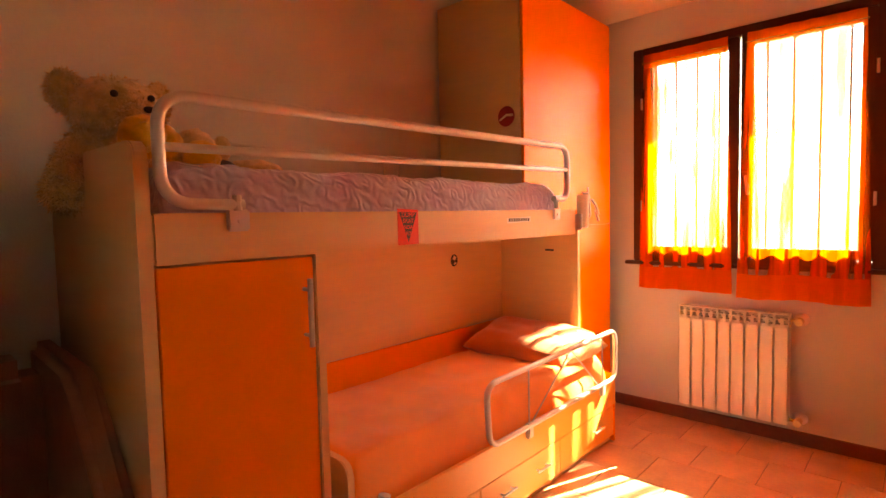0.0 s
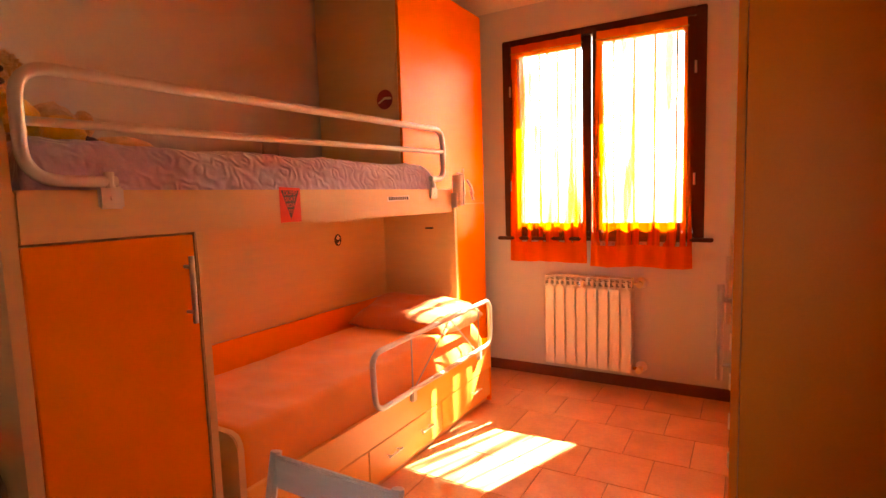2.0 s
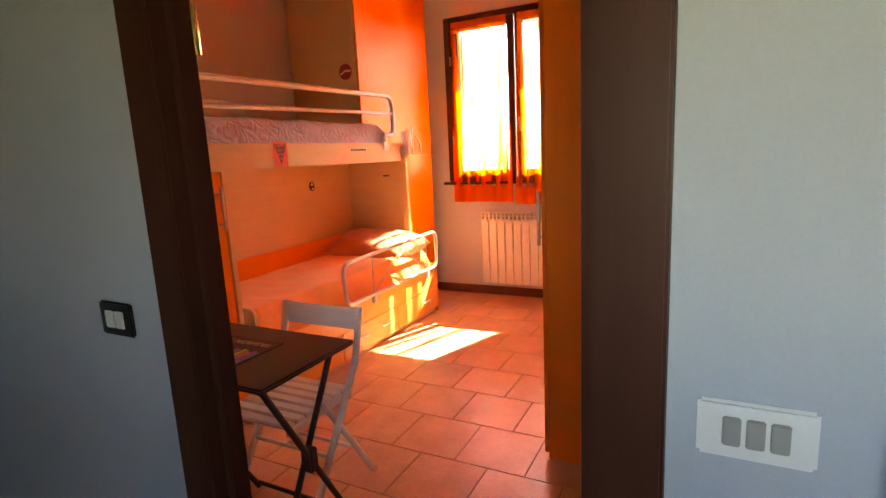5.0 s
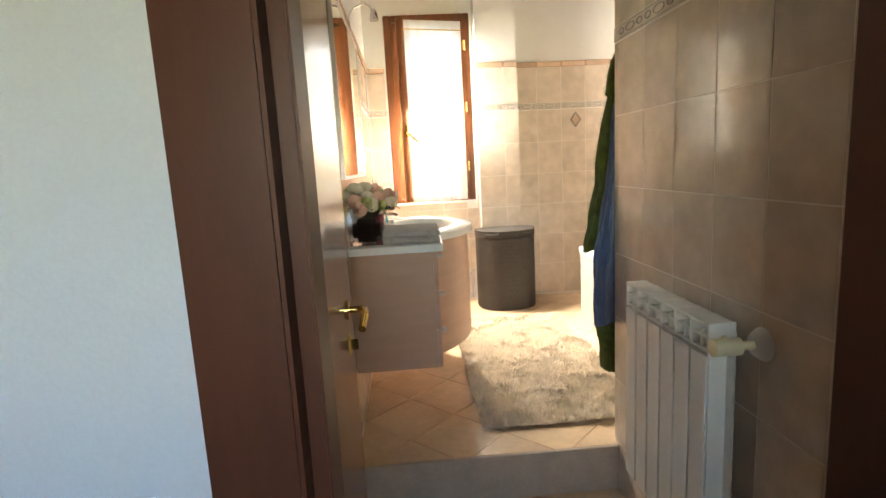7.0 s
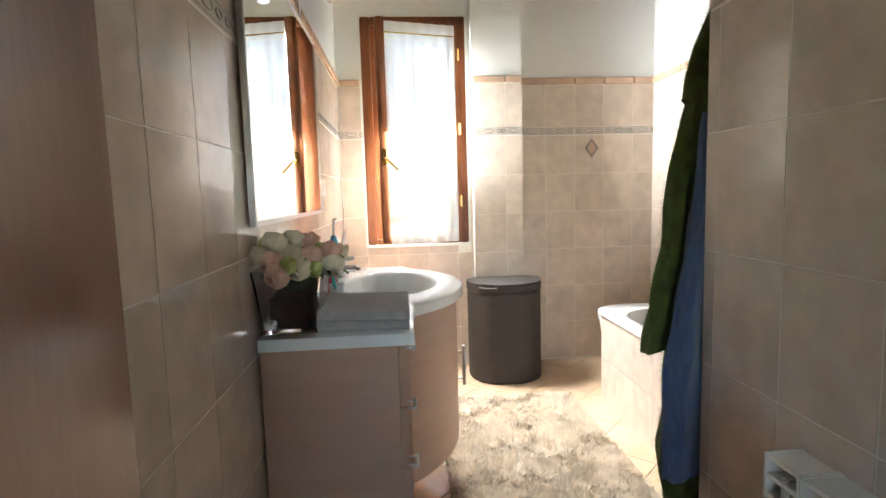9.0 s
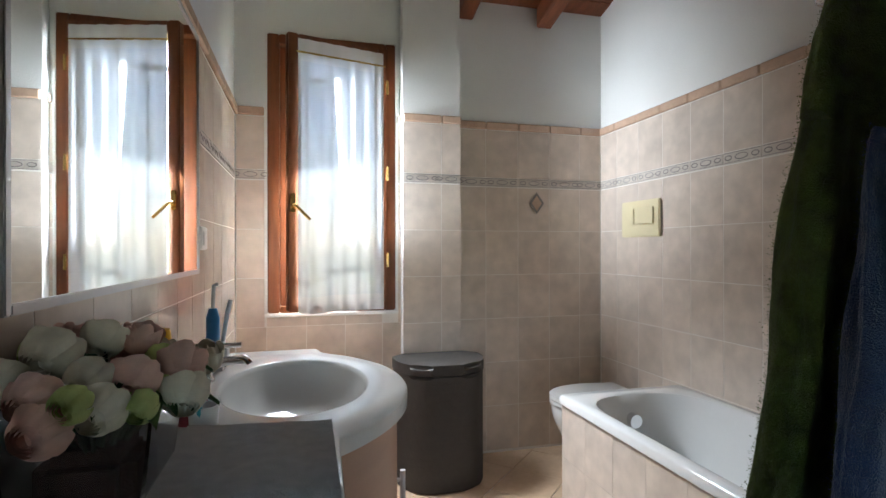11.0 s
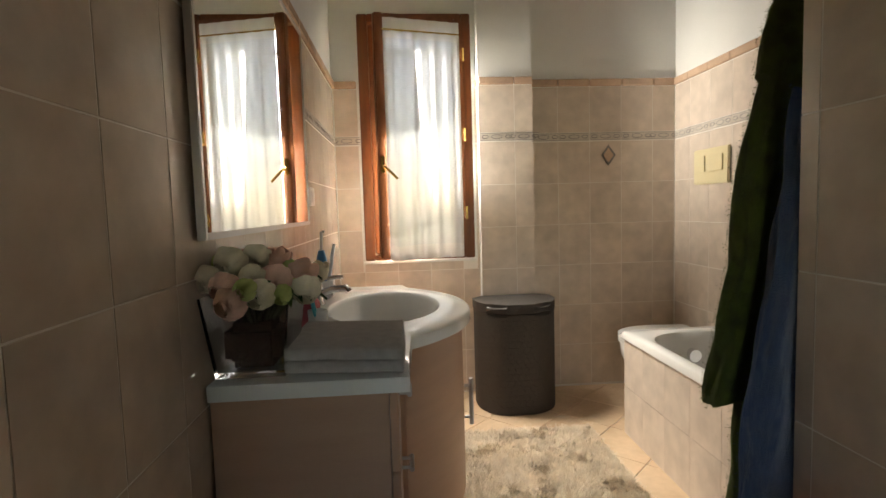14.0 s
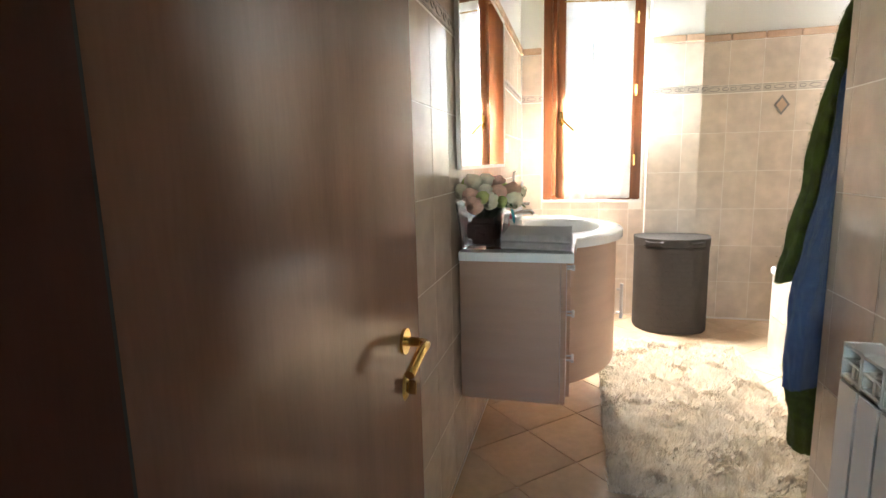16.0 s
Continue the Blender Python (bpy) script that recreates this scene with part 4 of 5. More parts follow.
fuzzy([((-1.75, 1.06, 1.765), (0.09, 0.085, 0.09)), ((-1.71, 1.15, 1.785), (0.03, 0.035, 0.05)), ((-1.66, 1.26, 1.7), (0.05, 0.12, 0.045))], "brown_toy", PLUSH, "small brown plush dog lying on the coverlet")
fuzzy([((-1.6, 1.08, 1.69), (0.06, 0.07, 0.04))], "grey_toy", PLUSH_G, "small dark grey plush toy on the coverlet")


def switch_plate(name, x0, x1, z0, z1, n, plate, key, label):
    t = thing(name, ((x0 + x1) / 2, 0.09, z0), label, "switch")
    part("plate", box(x0, x1, 0.079, 0.09, z0, z1, 0.005), plate, t)
    w = (x1 - x0) * 0.6 / n
    for i in range(n):
        u = x0 + (x1 - x0) * 0.2 + w * i
        part("key", box(u + 0.003, u + w - 0.003, 0.074, 0.08, z0 + (z1 - z0) * 0.25, z1 - (z1 - z0) * 0.25, 0.002), key, t)
    return t


switch_plate("light_switch", 1.04, 1.184, 0.978, 1.063, 3, WHITEPL, GREYPL, "white three-key switch plate on the hall wall")
switch_plate("light_switch", -0.37, -0.24, 0.995, 1.085, 2, BLACK, WHITEPL, "dark switch plate with two pale keys")

# ---- bathroom things ----
# door leaf standing open against the left wall
dl = thing("door_leaf", (1.29, 0.55, 0.01), "brown varnished wooden door standing wide open", "door")
part("leaf", box(1.272, 1.312, 0.168, 0.965, 0.012, 2.09, 0.003), DOORWOOD, dl)
b = tube([(1.312, 0.86, 1.06), (1.318, 0.86, 1.06)], 0.026, 20)
h = part("rosette", b, BRASS, dl, smooth=True)
part("lever", tube(rounded([(1.312, 0.86, 1.06), (1.362, 0.86, 1.06), (1.365, 0.81, 1.065), (1.36, 0.745, 1.04)], 0.025), 0.0095), BRASS, h, smooth=True)
k = part("key_rosette", lathe_y((0, 0, 0), 0.02, 0.006), BRASS, dl, smooth=True)
k.data.transform(Matrix.Translation((1.312, 0.86, 0.965)) @ Matrix.Rotation(radians(-90), 4, "Z") @ Matrix.Diagonal((1, 1, 1.5, 1)))
part("key", box(1.318, 1.335, 0.857, 0.863, 0.95, 0.98, 0.002), BRASS, k)

# vanity
VX = 1.21


def vanity_edge(y, bulge, flat):
    c_, r = 2.58, 0.6
    d = 1 - ((y - c_) / r) ** 2
    return VX + max(flat, bulge * math.sqrt(max(d, 0)) if d > 0 else 0)


def vanity_outline(bulge, flat, y0, y1, n=40):
    pts = [(VX + 0.002, y0)]
    pts += [(vanity_edge(y0 + (y1 - y0) * i / n, bulge, flat), y0 + (y1 - y0) * i / n) for i in range(n + 1)]
    return pts + [(VX + 0.002, y1)]


va = thing("vanity", (1.45, 2.4, 0.2), "wall-hung pink-beech vanity with a bowed front", "vanity")
part("side_cabinet", box(VX + 0.002, 1.585, 1.81, 2.07, 0.5, 1.045, 0.002), VANITY, va)
for i in range(3):
    d = part("drawer", box(1.587, 1.605, 1.808, 2.07, 0.503 + 0.181 * i, 0.68 + 0.181 * i, 0.002), VANITY, va)
    bar_handle(d, (1.63, 1.9, 0.64 + 0.181 * i), (1.63, 1.97, 0.64 + 0.181 * i), (0.024, 0, 0), 0.006)
part("bowed_cabinet", prism(vanity_outline(0.615, 0.3, 2.075, 3.1), "z", 0.45, 0.93), VANITY, va, smooth=True)
part("bowed_rim", prism(vanity_outline(0.615, 0.3, 2.075, 3.1) + vanity_outline(0.597, 0.282, 2.092, 3.083)[::-1], "z", 0.93, 1.045), VANITY, va, smooth=True)
bar_handle(va, (1.865, 2.66, 0.6), (1.865, 2.66, 0.78), (0.025, 0, 0), 0.009)
part("gable", box(1.6, 1.618, 2.04, 2.07, 0.43, 1.045, 0.002), VANITY, va)

# worktop with a real basin
BC, BR = (1.548, 2.6), (0.205, 0.315)
own = bmesh.new()
oy0, oy1, N = 1.795, 3.12, 96


def outer(a):
    """The worktop's edge in direction a from the basin's centre."""
    dx, dy = math.cos(a), math.sin(a)
    lo, hi = 0.0, 2.0
    for _ in range(26):
        m_ = (lo + hi) / 2
        x, y = BC[0] + dx * m_, BC[1] + dy * m_
        inside = VX + 0.002 < x and oy0 < y < oy1 and x < vanity_edge(y, 0.645, 0.425)
        lo, hi = (m_, hi) if inside else (lo, m_)
    return BC[0] + dx * lo, BC[1] + dy * lo


rings = []
angs = [2 * math.pi * i / N for i in range(N)]
angs += [math.atan2(y - BC[1], x - BC[0]) % (2 * math.pi) for x, y in ((VX + 0.003, oy0 + 0.001), (VX + 0.003, oy1 - 0.001), (1.632, oy0 + 0.001))]
angs.sort()
edge = [outer(a) for a in angs]
for z, k in ((1.045, 1.0), (1.056, 1.0), (1.078, 1.0), (1.085, 0.975)):
    rings.append([own.verts.new((BC[0] + (x - BC[0]) * k, BC[1] + (y - BC[1]) * k, z)) for x, y in edge])
for s_, z in ((1.0, 1.087), (0.97, 1.085), (0.94, 1.07), (0.85, 1.01), (0.68, 0.965), (0.4, 0.945), (0.1, 0.94)):
    rings.append([own.verts.new((BC[0] + BR[0] * s_ * math.cos(a), BC[1] + BR[1] * s_ * math.sin(a), z)) for a in angs])
for a, b in zip(rings, rings[1:]):
    for i in range(len(angs)):
        own.faces.new((a[i], a[(i + 1) % len(angs)], b[(i + 1) % len(angs)], b[i]))
own.faces.new(rings[-1])
wt = thing("worktop", (1.45, 2.4, 1.045), "white ceramic worktop with a moulded round basin", "worktop")
part("top", own, CERAMIC, wt, smooth=True)
part("drain", tube([(BC[0], BC[1], 0.94), (BC[0], BC[1], 0.946)], 0.022, 18), CHROME, wt)

tap = thing("tap", (1.3, 2.68, 1.086), "chrome lever basin tap", "tap")
part("body", lathe([(0.026, 0), (0.026, 0.01), (0.02, 0.015), (0.02, 0.075), (0.012, 0.09)], (1.3, 2.68, 1.086), 18), CHROME, tap, smooth=True)
part("spout", tube([(1.3, 2.68, 1.125), (1.36, 2.665, 1.145), (1.41, 2.65, 1.15), (1.42, 2.648, 1.135)], 0.013), CHROME, tap, smooth=True)
part("lever", tube([(1.3, 2.68, 1.175), (1.32, 2.675, 1.185), (1.4, 2.66, 1.19)], 0.008), CHROME, tap, smooth=True)

# mirror with spots
mi = thing("wall_mirror", (1.22, 2.4, 1.38), "large wall mirror with slim steel edging", "mirror")
part("glass", box(1.214, 1.226, 1.815, 2.985, 1.395, 2.165), MIRROR, mi)
b = box(1.212, 1.23, 1.8, 1.815, 1.38, 2.18, 0.002)
box(1.212, 1.23, 2.985, 2.995, 1.38, 2.18, 0.002, bm=b)
box(1.212, 1.23, 1.815, 2.985, 1.38, 1.395, 0.002, bm=b)
box(1.212, 1.23, 1.815, 2.985, 2.165, 2.18, 0.002, bm=b)
part("frame", b, STEEL, mi, "slim brushed steel edging")
for y in (2.1, 2.65):
    sp = thing("mirror_lamp", (1.24, y, 2.18), "chrome swan-neck spot lamp over the mirror", "lamp", "mirror lamps")
    part("neck", tube(rounded([(1.225, y, 2.18), (1.23, y, 2.31), (1.33, y, 2.34), (1.36, y, 2.29)], 0.05), 0.006), CHROME, sp, smooth=True)
    part("head", lathe([(0.012, 0.03), (0.016, 0.02), (0.024, -0.01), (0.026, -0.03), (0.02, -0.03)], (1.365, y, 2.275), 16), CHROME, sp, smooth=True)

sk = thing("socket", (1.218, 3.12, 1.45), "white wall socket beside the mirror", "socket")
part("plate", box(1.21, 1.222, 3.07, 3.19, 1.46, 1.545, 0.004), WHITEPL, sk)
part("key", box(1.221, 1.226, 3.1, 3.16, 1.475, 1.53, 0.003), WHITEPL, sk)

# folded towel
tw = thing("folded_towel", (1.51, 1.93, 1.086), "grey terry towel folded on the worktop", "towel")


def towel_fold(z0, y0, y1, seed, gap=0.015, half=0.0065):
    """Two layers joined by a rolled front edge, uneven along their width."""
    mid, rad = z0 + half + gap / 2, gap / 2
    path = [(y1, mid - rad), ((y0 + y1) / 2, mid - rad - 0.001)]
    path += [(y0 + rad - rad * math.sin(math.pi * k / 8), mid - rad * math.cos(math.pi * k / 8)) for k in range(9)]
    path += [((y0 + y1) / 2, mid + rad + 0.002), (y1, mid + rad)]
    out, inn = [], []
    for i, (y, z) in enumerate(path):
        p, q = path[max(i - 1, 0)], path[min(i + 1, len(path) - 1)]
        d = Vector((q[0] - p[0], q[1] - p[1])).normalized()
        out.append((y + d.y * half, z - d.x * half))
        inn.append((y - d.y * half * 0.8, z + d.x * half * 0.8))
    loop = out + inn[::-1]

    def f(u, v):
        y, z = loop[round(v * len(loop)) % len(loop)]
        x = 1.372 + 0.25 * u + 0.004 * math.sin(9 * y * 6 + seed)
        k = (y1 - y) / (y1 - y0)
        y += 0.03 * (1 - u) + 0.008 * k * noise.noise(Vector((u * 4, seed, 2)))
        return (x, y, z + 0.006 * max(0.0, noise.noise(Vector((u * 5, y * 14, seed)))) * (z > mid))
    own = surf(f, 26, len(loop))
    bmesh.ops.remove_doubles(own, verts=own.verts[:], dist=0.0002)
    bmesh.ops.holes_fill(own, edges=[e for e in own.edges if e.is_boundary], sides=0)
    return own


for i in range(2):
    part("fold", towel_fold(1.088 + 0.03 * i, (1.79, 1.783)[i], (2.05, 2.06)[i], 3 + 5 * i), TOWEL_G, tw, smooth=True)

# flower vase
vs = thing("flower_vase", (1.285, 1.9, 1.086), "square glass vase with pink and cream peonies", "vase")
vx, vy = 1.298, 1.885


def square_ring(h, z, bm):
    return [bm.verts.new((vx + h * sx, vy + h * sy, z)) for sx, sy in ((-1, -1), (1, -1), (1, 1), (-1, 1))]


own = bmesh.new()
rr = [square_ring(h_, z, own) for h_, z in ((0.072, 1.088), (0.092, 1.262), (0.087, 1.262), (0.067, 1.1))]
for a, b in zip(rr, rr[1:]):
    for i in range(4):
        own.faces.new((a[i], a[(i + 1) % 4], b[(i + 1) % 4], b[i]))
own.faces.new(rr[0]), own.faces.new(rr[-1])
jar = part("jar", own, VASE, vs, "tapered clear glass jar")
jar.visible_shadow = False
part("filling", box(vx - 0.06, vx + 0.06, vy - 0.06, vy + 0.06, 1.102, 1.2, 0.02), mat("dark red fragrant chips", (0.05, 0.015, 0.012), 0.7, var=0.5, scale=40, bump=0.8, bscale=90), vs, "dark red potpourri")
rng = random.Random(5)
heads = [(-0.02, -0.095, 1.35, 0), (0.03, -0.075, 1.37, 1), (0.075, -0.055, 1.365, 0), (-0.045, -0.02, 1.405, 2), (0.02, 0.01, 1.42, 1), (0.09, 0.02, 1.38, 2), (0.07, 0.075, 1.375, 1), (-0.03, 0.06, 1.41, 0), (0.115, 0.055, 1.35, 1), (0.03, 0.1, 1.38, 0), (-0.06, -0.075, 1.37, 1), (0.1, -0.02, 1.33, 2), (0.135, 0.09, 1.36, 1), (0.0, -0.13, 1.315, 0), (0.05, -0.1, 1.33, 1), (-0.02, -0.05, 1.41, 1), (0.06, 0.03, 1.42, 0), (0.12, 0.01, 1.37, 0), (-0.06, 0.02, 1.38, 0), (0.09, -0.085, 1.325, 2), (0.13, -0.03, 1.325, 1), (0.03, -0.13, 1.35, 2)]
for i, (dx, dy, z, kind) in enumerate(heads):
    r0 = (0.029, 0.03, 0.022)[kind] * rng.uniform(0.9, 1.1)
    cx, cy, z = vx + dx - 0.015, vy + dy, 1.255 + (z - 1.315) * 0.78
    own = bmesh.new()
    blob((cx, cy, z - r0 * 0.1), (r0 * 0.42, r0 * 0.42, r0 * 0.5), 0.35, i, 2, bm=own)
    lean = Matrix.Translation((cx, cy, z)) @ Euler((0.5 * dy / 0.12, -0.5 * dx / 0.12, 0)).to_matrix().to_4x4() @ Euler((-0.9 * (dy < 0.03), 0.3, 0)).to_matrix().to_4x4()
    for ring_, (n_, tilt, sc) in enumerate(((4, 0.1, 0.4), (5, 0.25, 0.58), (6, 0.5, 0.78), (7, 0.9, 0.98))):
        for k in range(n_):
            a0 = 2 * math.pi * (k + 0.5 * ring_) / n_ + rng.uniform(-0.2, 0.2)
            top = rng.uniform(0.3, 0.75) - 0.25 * (kind == 0) * (ring_ == 3)

            def f(u, v, a0=a0, tilt=tilt, sc=sc, n_=n_, top=top):
                a = a0 + (u - 0.5) * 2 * math.pi / n_ * 1.25
                h_ = -0.8 + (top + 0.8) * v - 0.22 * (2 * u - 1) ** 2 * v
                rad = r0 * sc * math.sqrt(max(0.05, 1 - h_ * h_ * 0.85)) * (1 + 0.25 * tilt * v * v) * (1 - 0.1 * (2 * u - 1) ** 2)
                w = 0.06 * r0 * math.sin(7 * u + 3 * a0) * v
                return lean @ Vector(((rad + w) * math.cos(a), (rad + w) * math.sin(a), r0 * h_))
            surf(f, 5, 5, bm=own)
    fl = part("flower", own, (PETAL_P, PETAL_W, PETAL_G)[kind], vs, ("blush pink peony", "cream peony", "lime green bud")[kind], smooth=True)
    part("stem", tube([(cx, cy, z - r0 * 0.5), (vx + dx * 0.5, vy + dy * 0.5, 1.24), (vx + dx * 0.15, vy + dy * 0.15, 1.17)], 0.0035, 6), STEM, fl)
for i in range(18):
    a0, z = rng.uniform(0, 6.28), rng.uniform(1.26, 1.32)
    r1 = rng.uniform(0.07, 0.1)

    def f(u, v):
        w = 0.022 * math.sin(math.pi * min(max(v, 0.02), 0.98)) * (2 * u - 1)
        d = 0.03 + r1 * v
        return (vx + 0.03 + d * math.cos(a0) - w * math.sin(a0), vy + d * math.sin(a0) + w * math.cos(a0), z + 0.02 * v - 0.05 * v * v + 0.006 * abs(2 * u - 1))
    part("leaf", surf(f, 4, 8), GREEN, vs, smooth=True)

# small toiletries
bt = thing("soap_bottle", (1.335, 2.3, 1.086), "pink pump soap bottle", "bottle")
part("body", lathe([(0.03, 0), (0.034, 0.005), (0.034, 0.07), (0.028, 0.085), (0.012, 0.09)], (1.335, 2.3, 1.087), 20), PINK, bt, smooth=True)
part("pump", lathe([(0.014, 0.09), (0.014, 0.11), (0.006, 0.112), (0.006, 0.14), (0.01, 0.142), (0.01, 0.15)], (1.335, 2.3, 1.087), 14), CREAMPL, bt, smooth=True)
bt = thing("yellow_bottle", (1.27, 2.33, 1.086), "amber bottle with a yellow cap", "bottle")
part("body", lathe([(0.03, 0), (0.032, 0.005), (0.032, 0.1), (0.024, 0.115)], (1.265, 2.33, 1.087), 20), mat("dark amber plastic", (0.12, 0.05, 0.02), 0.3, bump=0), bt, smooth=True)
part("cap", lathe([(0.03, 0.115), (0.03, 0.14), (0.024, 0.195), (0.022, 0.2)], (1.265, 2.33, 1.087), 20), AMBER, bt, smooth=True)
cu = thing("toothbrush_cup", (1.385, 2.16, 1.086), "white cup with a teal toothbrush", "cup")
part("cup", lathe([(0.024, 0), (0.028, 0.075), (0.025, 0.075), (0.021, 0.006)], (1.385, 2.16, 1.087), 20), WHITEPL, cu, smooth=True)
part("toothbrush", tube([(1.39, 2.15, 1.1), (1.37, 2.12, 1.23)], 0.006), TEAL, cu)
eb = thing("electric_toothbrush", (1.29, 2.83, 1.086), "blue and white electric toothbrush on its charger", "toothbrush")
part("charger", box(1.25, 1.34, 2.79, 2.88, 1.087, 1.17, 0.012), WHITEPL, eb)
part("handle", lathe([(0.014, 0), (0.02, 0.02), (0.02, 0.12), (0.012, 0.15)], (1.3, 2.81, 1.13), 16), BLUE, eb, smooth=True)
part("head", tube([(1.3, 2.81, 1.28), (1.303, 2.81, 1.35), (1.315, 2.81, 1.355)], 0.006), WHITEPL, eb)
part("spare_brush", tube([(1.32, 2.86, 1.16), (1.335, 2.865, 1.26), (1.345, 2.865, 1.3)], 0.007), WHITEPL, eb)

# laundry basket with woven-look panels
lb = thing("laundry_basket", (2.31, 3.85, 0.2), "dark brown quilted leatherette laundry basket", "laundry basket")
outl = [(2.05, 4.03), (2.05, 3.82), (2.14, 3.67), (2.44, 3.67), (2.54, 3.82), (2.54, 4.03)]
outl = [(p.x, p.y) for p in rounded([(x, y, 0) for x, y in outl], 0.07, 4, True)]
bk = part("body", prism(outl, "z", 0.202, 0.8, 0.01), BASKET_M, lb, smooth=True)
lid = [(2.295 + (x - 2.295) * 1.02, 3.85 + (y - 3.85) * 1.02) for x, y in outl]
part("lid", prism(lid, "z", 0.805, 0.862, 0.022, 4), BASKET_M, lb, "padded lid", smooth=True)
chk = BASKET_M.node_tree
cn, vn = chk.nodes.new("ShaderNodeTexChecker"), chk.nodes.new("ShaderNodeBump")
cn.inputs["Scale"].default_value = 36
tcn, mpn = chk.nodes.new("ShaderNodeTexCoord"), chk.nodes.new("ShaderNodeMapping")
mpn.inputs["Rotation"].default_value = (radians(45), radians(45), 0)
chk.links.new(tcn.outputs["Object"], mpn.inputs[0]), chk.links.new(mpn.outputs[0], cn.inputs[0])
vn.inputs["Strength"].default_value, vn.inputs["Distance"].default_value = 0.8, 0.005
chk.links.new(cn.outputs[1], vn.inputs["Height"])
chk.links.new(vn.outputs[0], chk.nodes["Principled BSDF"].inputs["Normal"])

# toilet
tl = thing("toilet", (3.2, 3.72, 0.2), "white wall-hung toilet with closed lid", "toilet")
own = bmesh.new()


def bowl(z, k, x0=3.46):
    pts = []
    for i in range(28):
        a = math.pi / 2 + math.pi * i / 27
        pts.append((3.18 + (0.27 * k) * math.cos(a), 3.72 + 0.185 * k * math.sin(a), z))
    return [own.verts.new(p) for p in [(x0, 3.72 + 0.18 * k, z)] + pts + [(x0, 3.72 - 0.18 * k, z)]]


lv = [bowl(z, k) for z, k in ((0.28, 0.35), (0.33, 0.55), (0.42, 0.8), (0.52, 0.97), (0.585, 1.0), (0.595, 0.98))]
for a, b in zip(lv, lv[1:]):
    for i in range(len(a)):
        own.faces.new((a[i], a[(i + 1) % len(a)], b[(i + 1) % len(a)], b[i]))
own.faces.new(lv[0]), own.faces.new(lv[-1])
part("bowl", own, CERAMIC, tl, smooth=True)
seatpts = [(3.18 + 0.28 * math.cos(math.pi / 2 + math.pi * i / 27), 3.72 + 0.195 * math.sin(math.pi / 2 + math.pi * i / 27)) for i in range(28)]
seatpts = [(3.4, 3.9)] + seatpts + [(3.4, 3.54)]
part("seat", prism(seatpts, "z", 0.6, 0.62, 0.006), CERAMIC, tl, smooth=True)
part("lid", prism(seatpts, "z", 0.624, 0.648, 0.009, 3), CERAMIC, tl, smooth=True)

fp = thing("flush_plate", (3.45, 3.69, 1.63), "cream plastic flush plate", "flush plate")
part("plate", box(3.44, 3.457, 3.52, 3.87, 1.53, 1.74, 0.006), CREAMPL, fp)
part("button", box(3.432, 3.442, 3.56, 3.73, 1.6, 1.7, 0.005), CREAMPL, fp)
part("button", box(3.432, 3.442, 3.735, 3.81, 1.6, 1.7, 0.005), CREAMPL, fp)

# bathtub
tub = thing("bathtub", (3.1, 2.5, 0.2), "white acrylic bathtub with a tiled front", "bathtub")
own = bmesh.new()
TX0, TX1, TY0, TY1 = 2.765, 3.46, 1.6, 3.39


def tub_ring(z, inset, rad):
    pts = rounded([(TX0 + inset, TY0 + inset * 1.3, z), (TX1 - inset, TY0 + inset * 1.3, z), (TX1 - inset, TY1 - inset * 1.3, z), (TX0 + inset, TY1 - inset * 1.3, z)], rad, 8, True)
    return [own.verts.new(p) for p in pts]


lv = [tub_ring(z, i_, r_) for z, i_, r_ in ((0.715, 0.0, 0.03), (0.745, 0.0, 0.03), (0.755, 0.008, 0.035), (0.757, 0.05, 0.2), (0.75, 0.065, 0.25), (0.7, 0.08, 0.26), (0.5, 0.11, 0.26), (0.36, 0.14, 0.26), (0.33, 0.2, 0.2))]
for a, b in zip(lv, lv[1:]):
    for i in range(len(a)):
        own.faces.new((a[i], a[(i + 1) % len(a)], b[(i + 1) % len(a)], b[i]))
own.faces.new(lv[-1])
part("shell", own, CERAMIC, tub, smooth=True)
part("overflow", tube([(3.1, 3.29, 0.64), (3.1, 3.24, 0.638)], 0.032, 20), CHROME, tub, smooth=True)
fr = part("apron", box(2.785, 2.8, 1.6, 3.372, 0.195, 0.714), GROUT_W, tub)
part("end_apron", box(2.8, 3.45, 3.355, 3.372, 0.195, 0.714), TILE, tub)
for i in range(9):
    for j in range(2):
        part("tile", box(2.779, 2.786, 3.372 - 0.215 * (i + 1) + 0.0018, 3.372 - 0.215 * i, 0.2 + 0.258 * j, 0.4562 + 0.258 * j), TILE, fr)
sh = thing("hand_shower", (3.44, 2.6, 2.05), "chrome hand shower on a wall holder", "shower")
part("hose_arm", tube(rounded([(3.455, 2.2, 2.14), (3.4, 2.24, 2.24), (3.32, 2.36, 2.32)], 0.06), 0.014), CHROME, sh, smooth=True)
part("head", blob((3.3, 2.43, 2.315), (0.05, 0.065, 0.034)), CHROME, sh, smooth=True)

bmx = thing("bath_mixer", (3.455, 2.48, 1.1), "chrome wall-mounted bath mixer over the tub", "tap")
part("body", tube([(3.405, 2.41, 1.1), (3.405, 2.56, 1.1)], 0.024, 16), CHROME, bmx, smooth=True)
for y in (2.43, 2.54):
    part("union", tube([(3.4615, y, 1.1), (3.452, y, 1.1), (3.4, y, 1.1)], 0.02, 14), CHROME, bmx, smooth=True)
part("lever", tube([(3.405, 2.485, 1.12), (3.39, 2.485, 1.14), (3.33, 2.485, 1.155)], 0.009), CHROME, bmx, smooth=True)
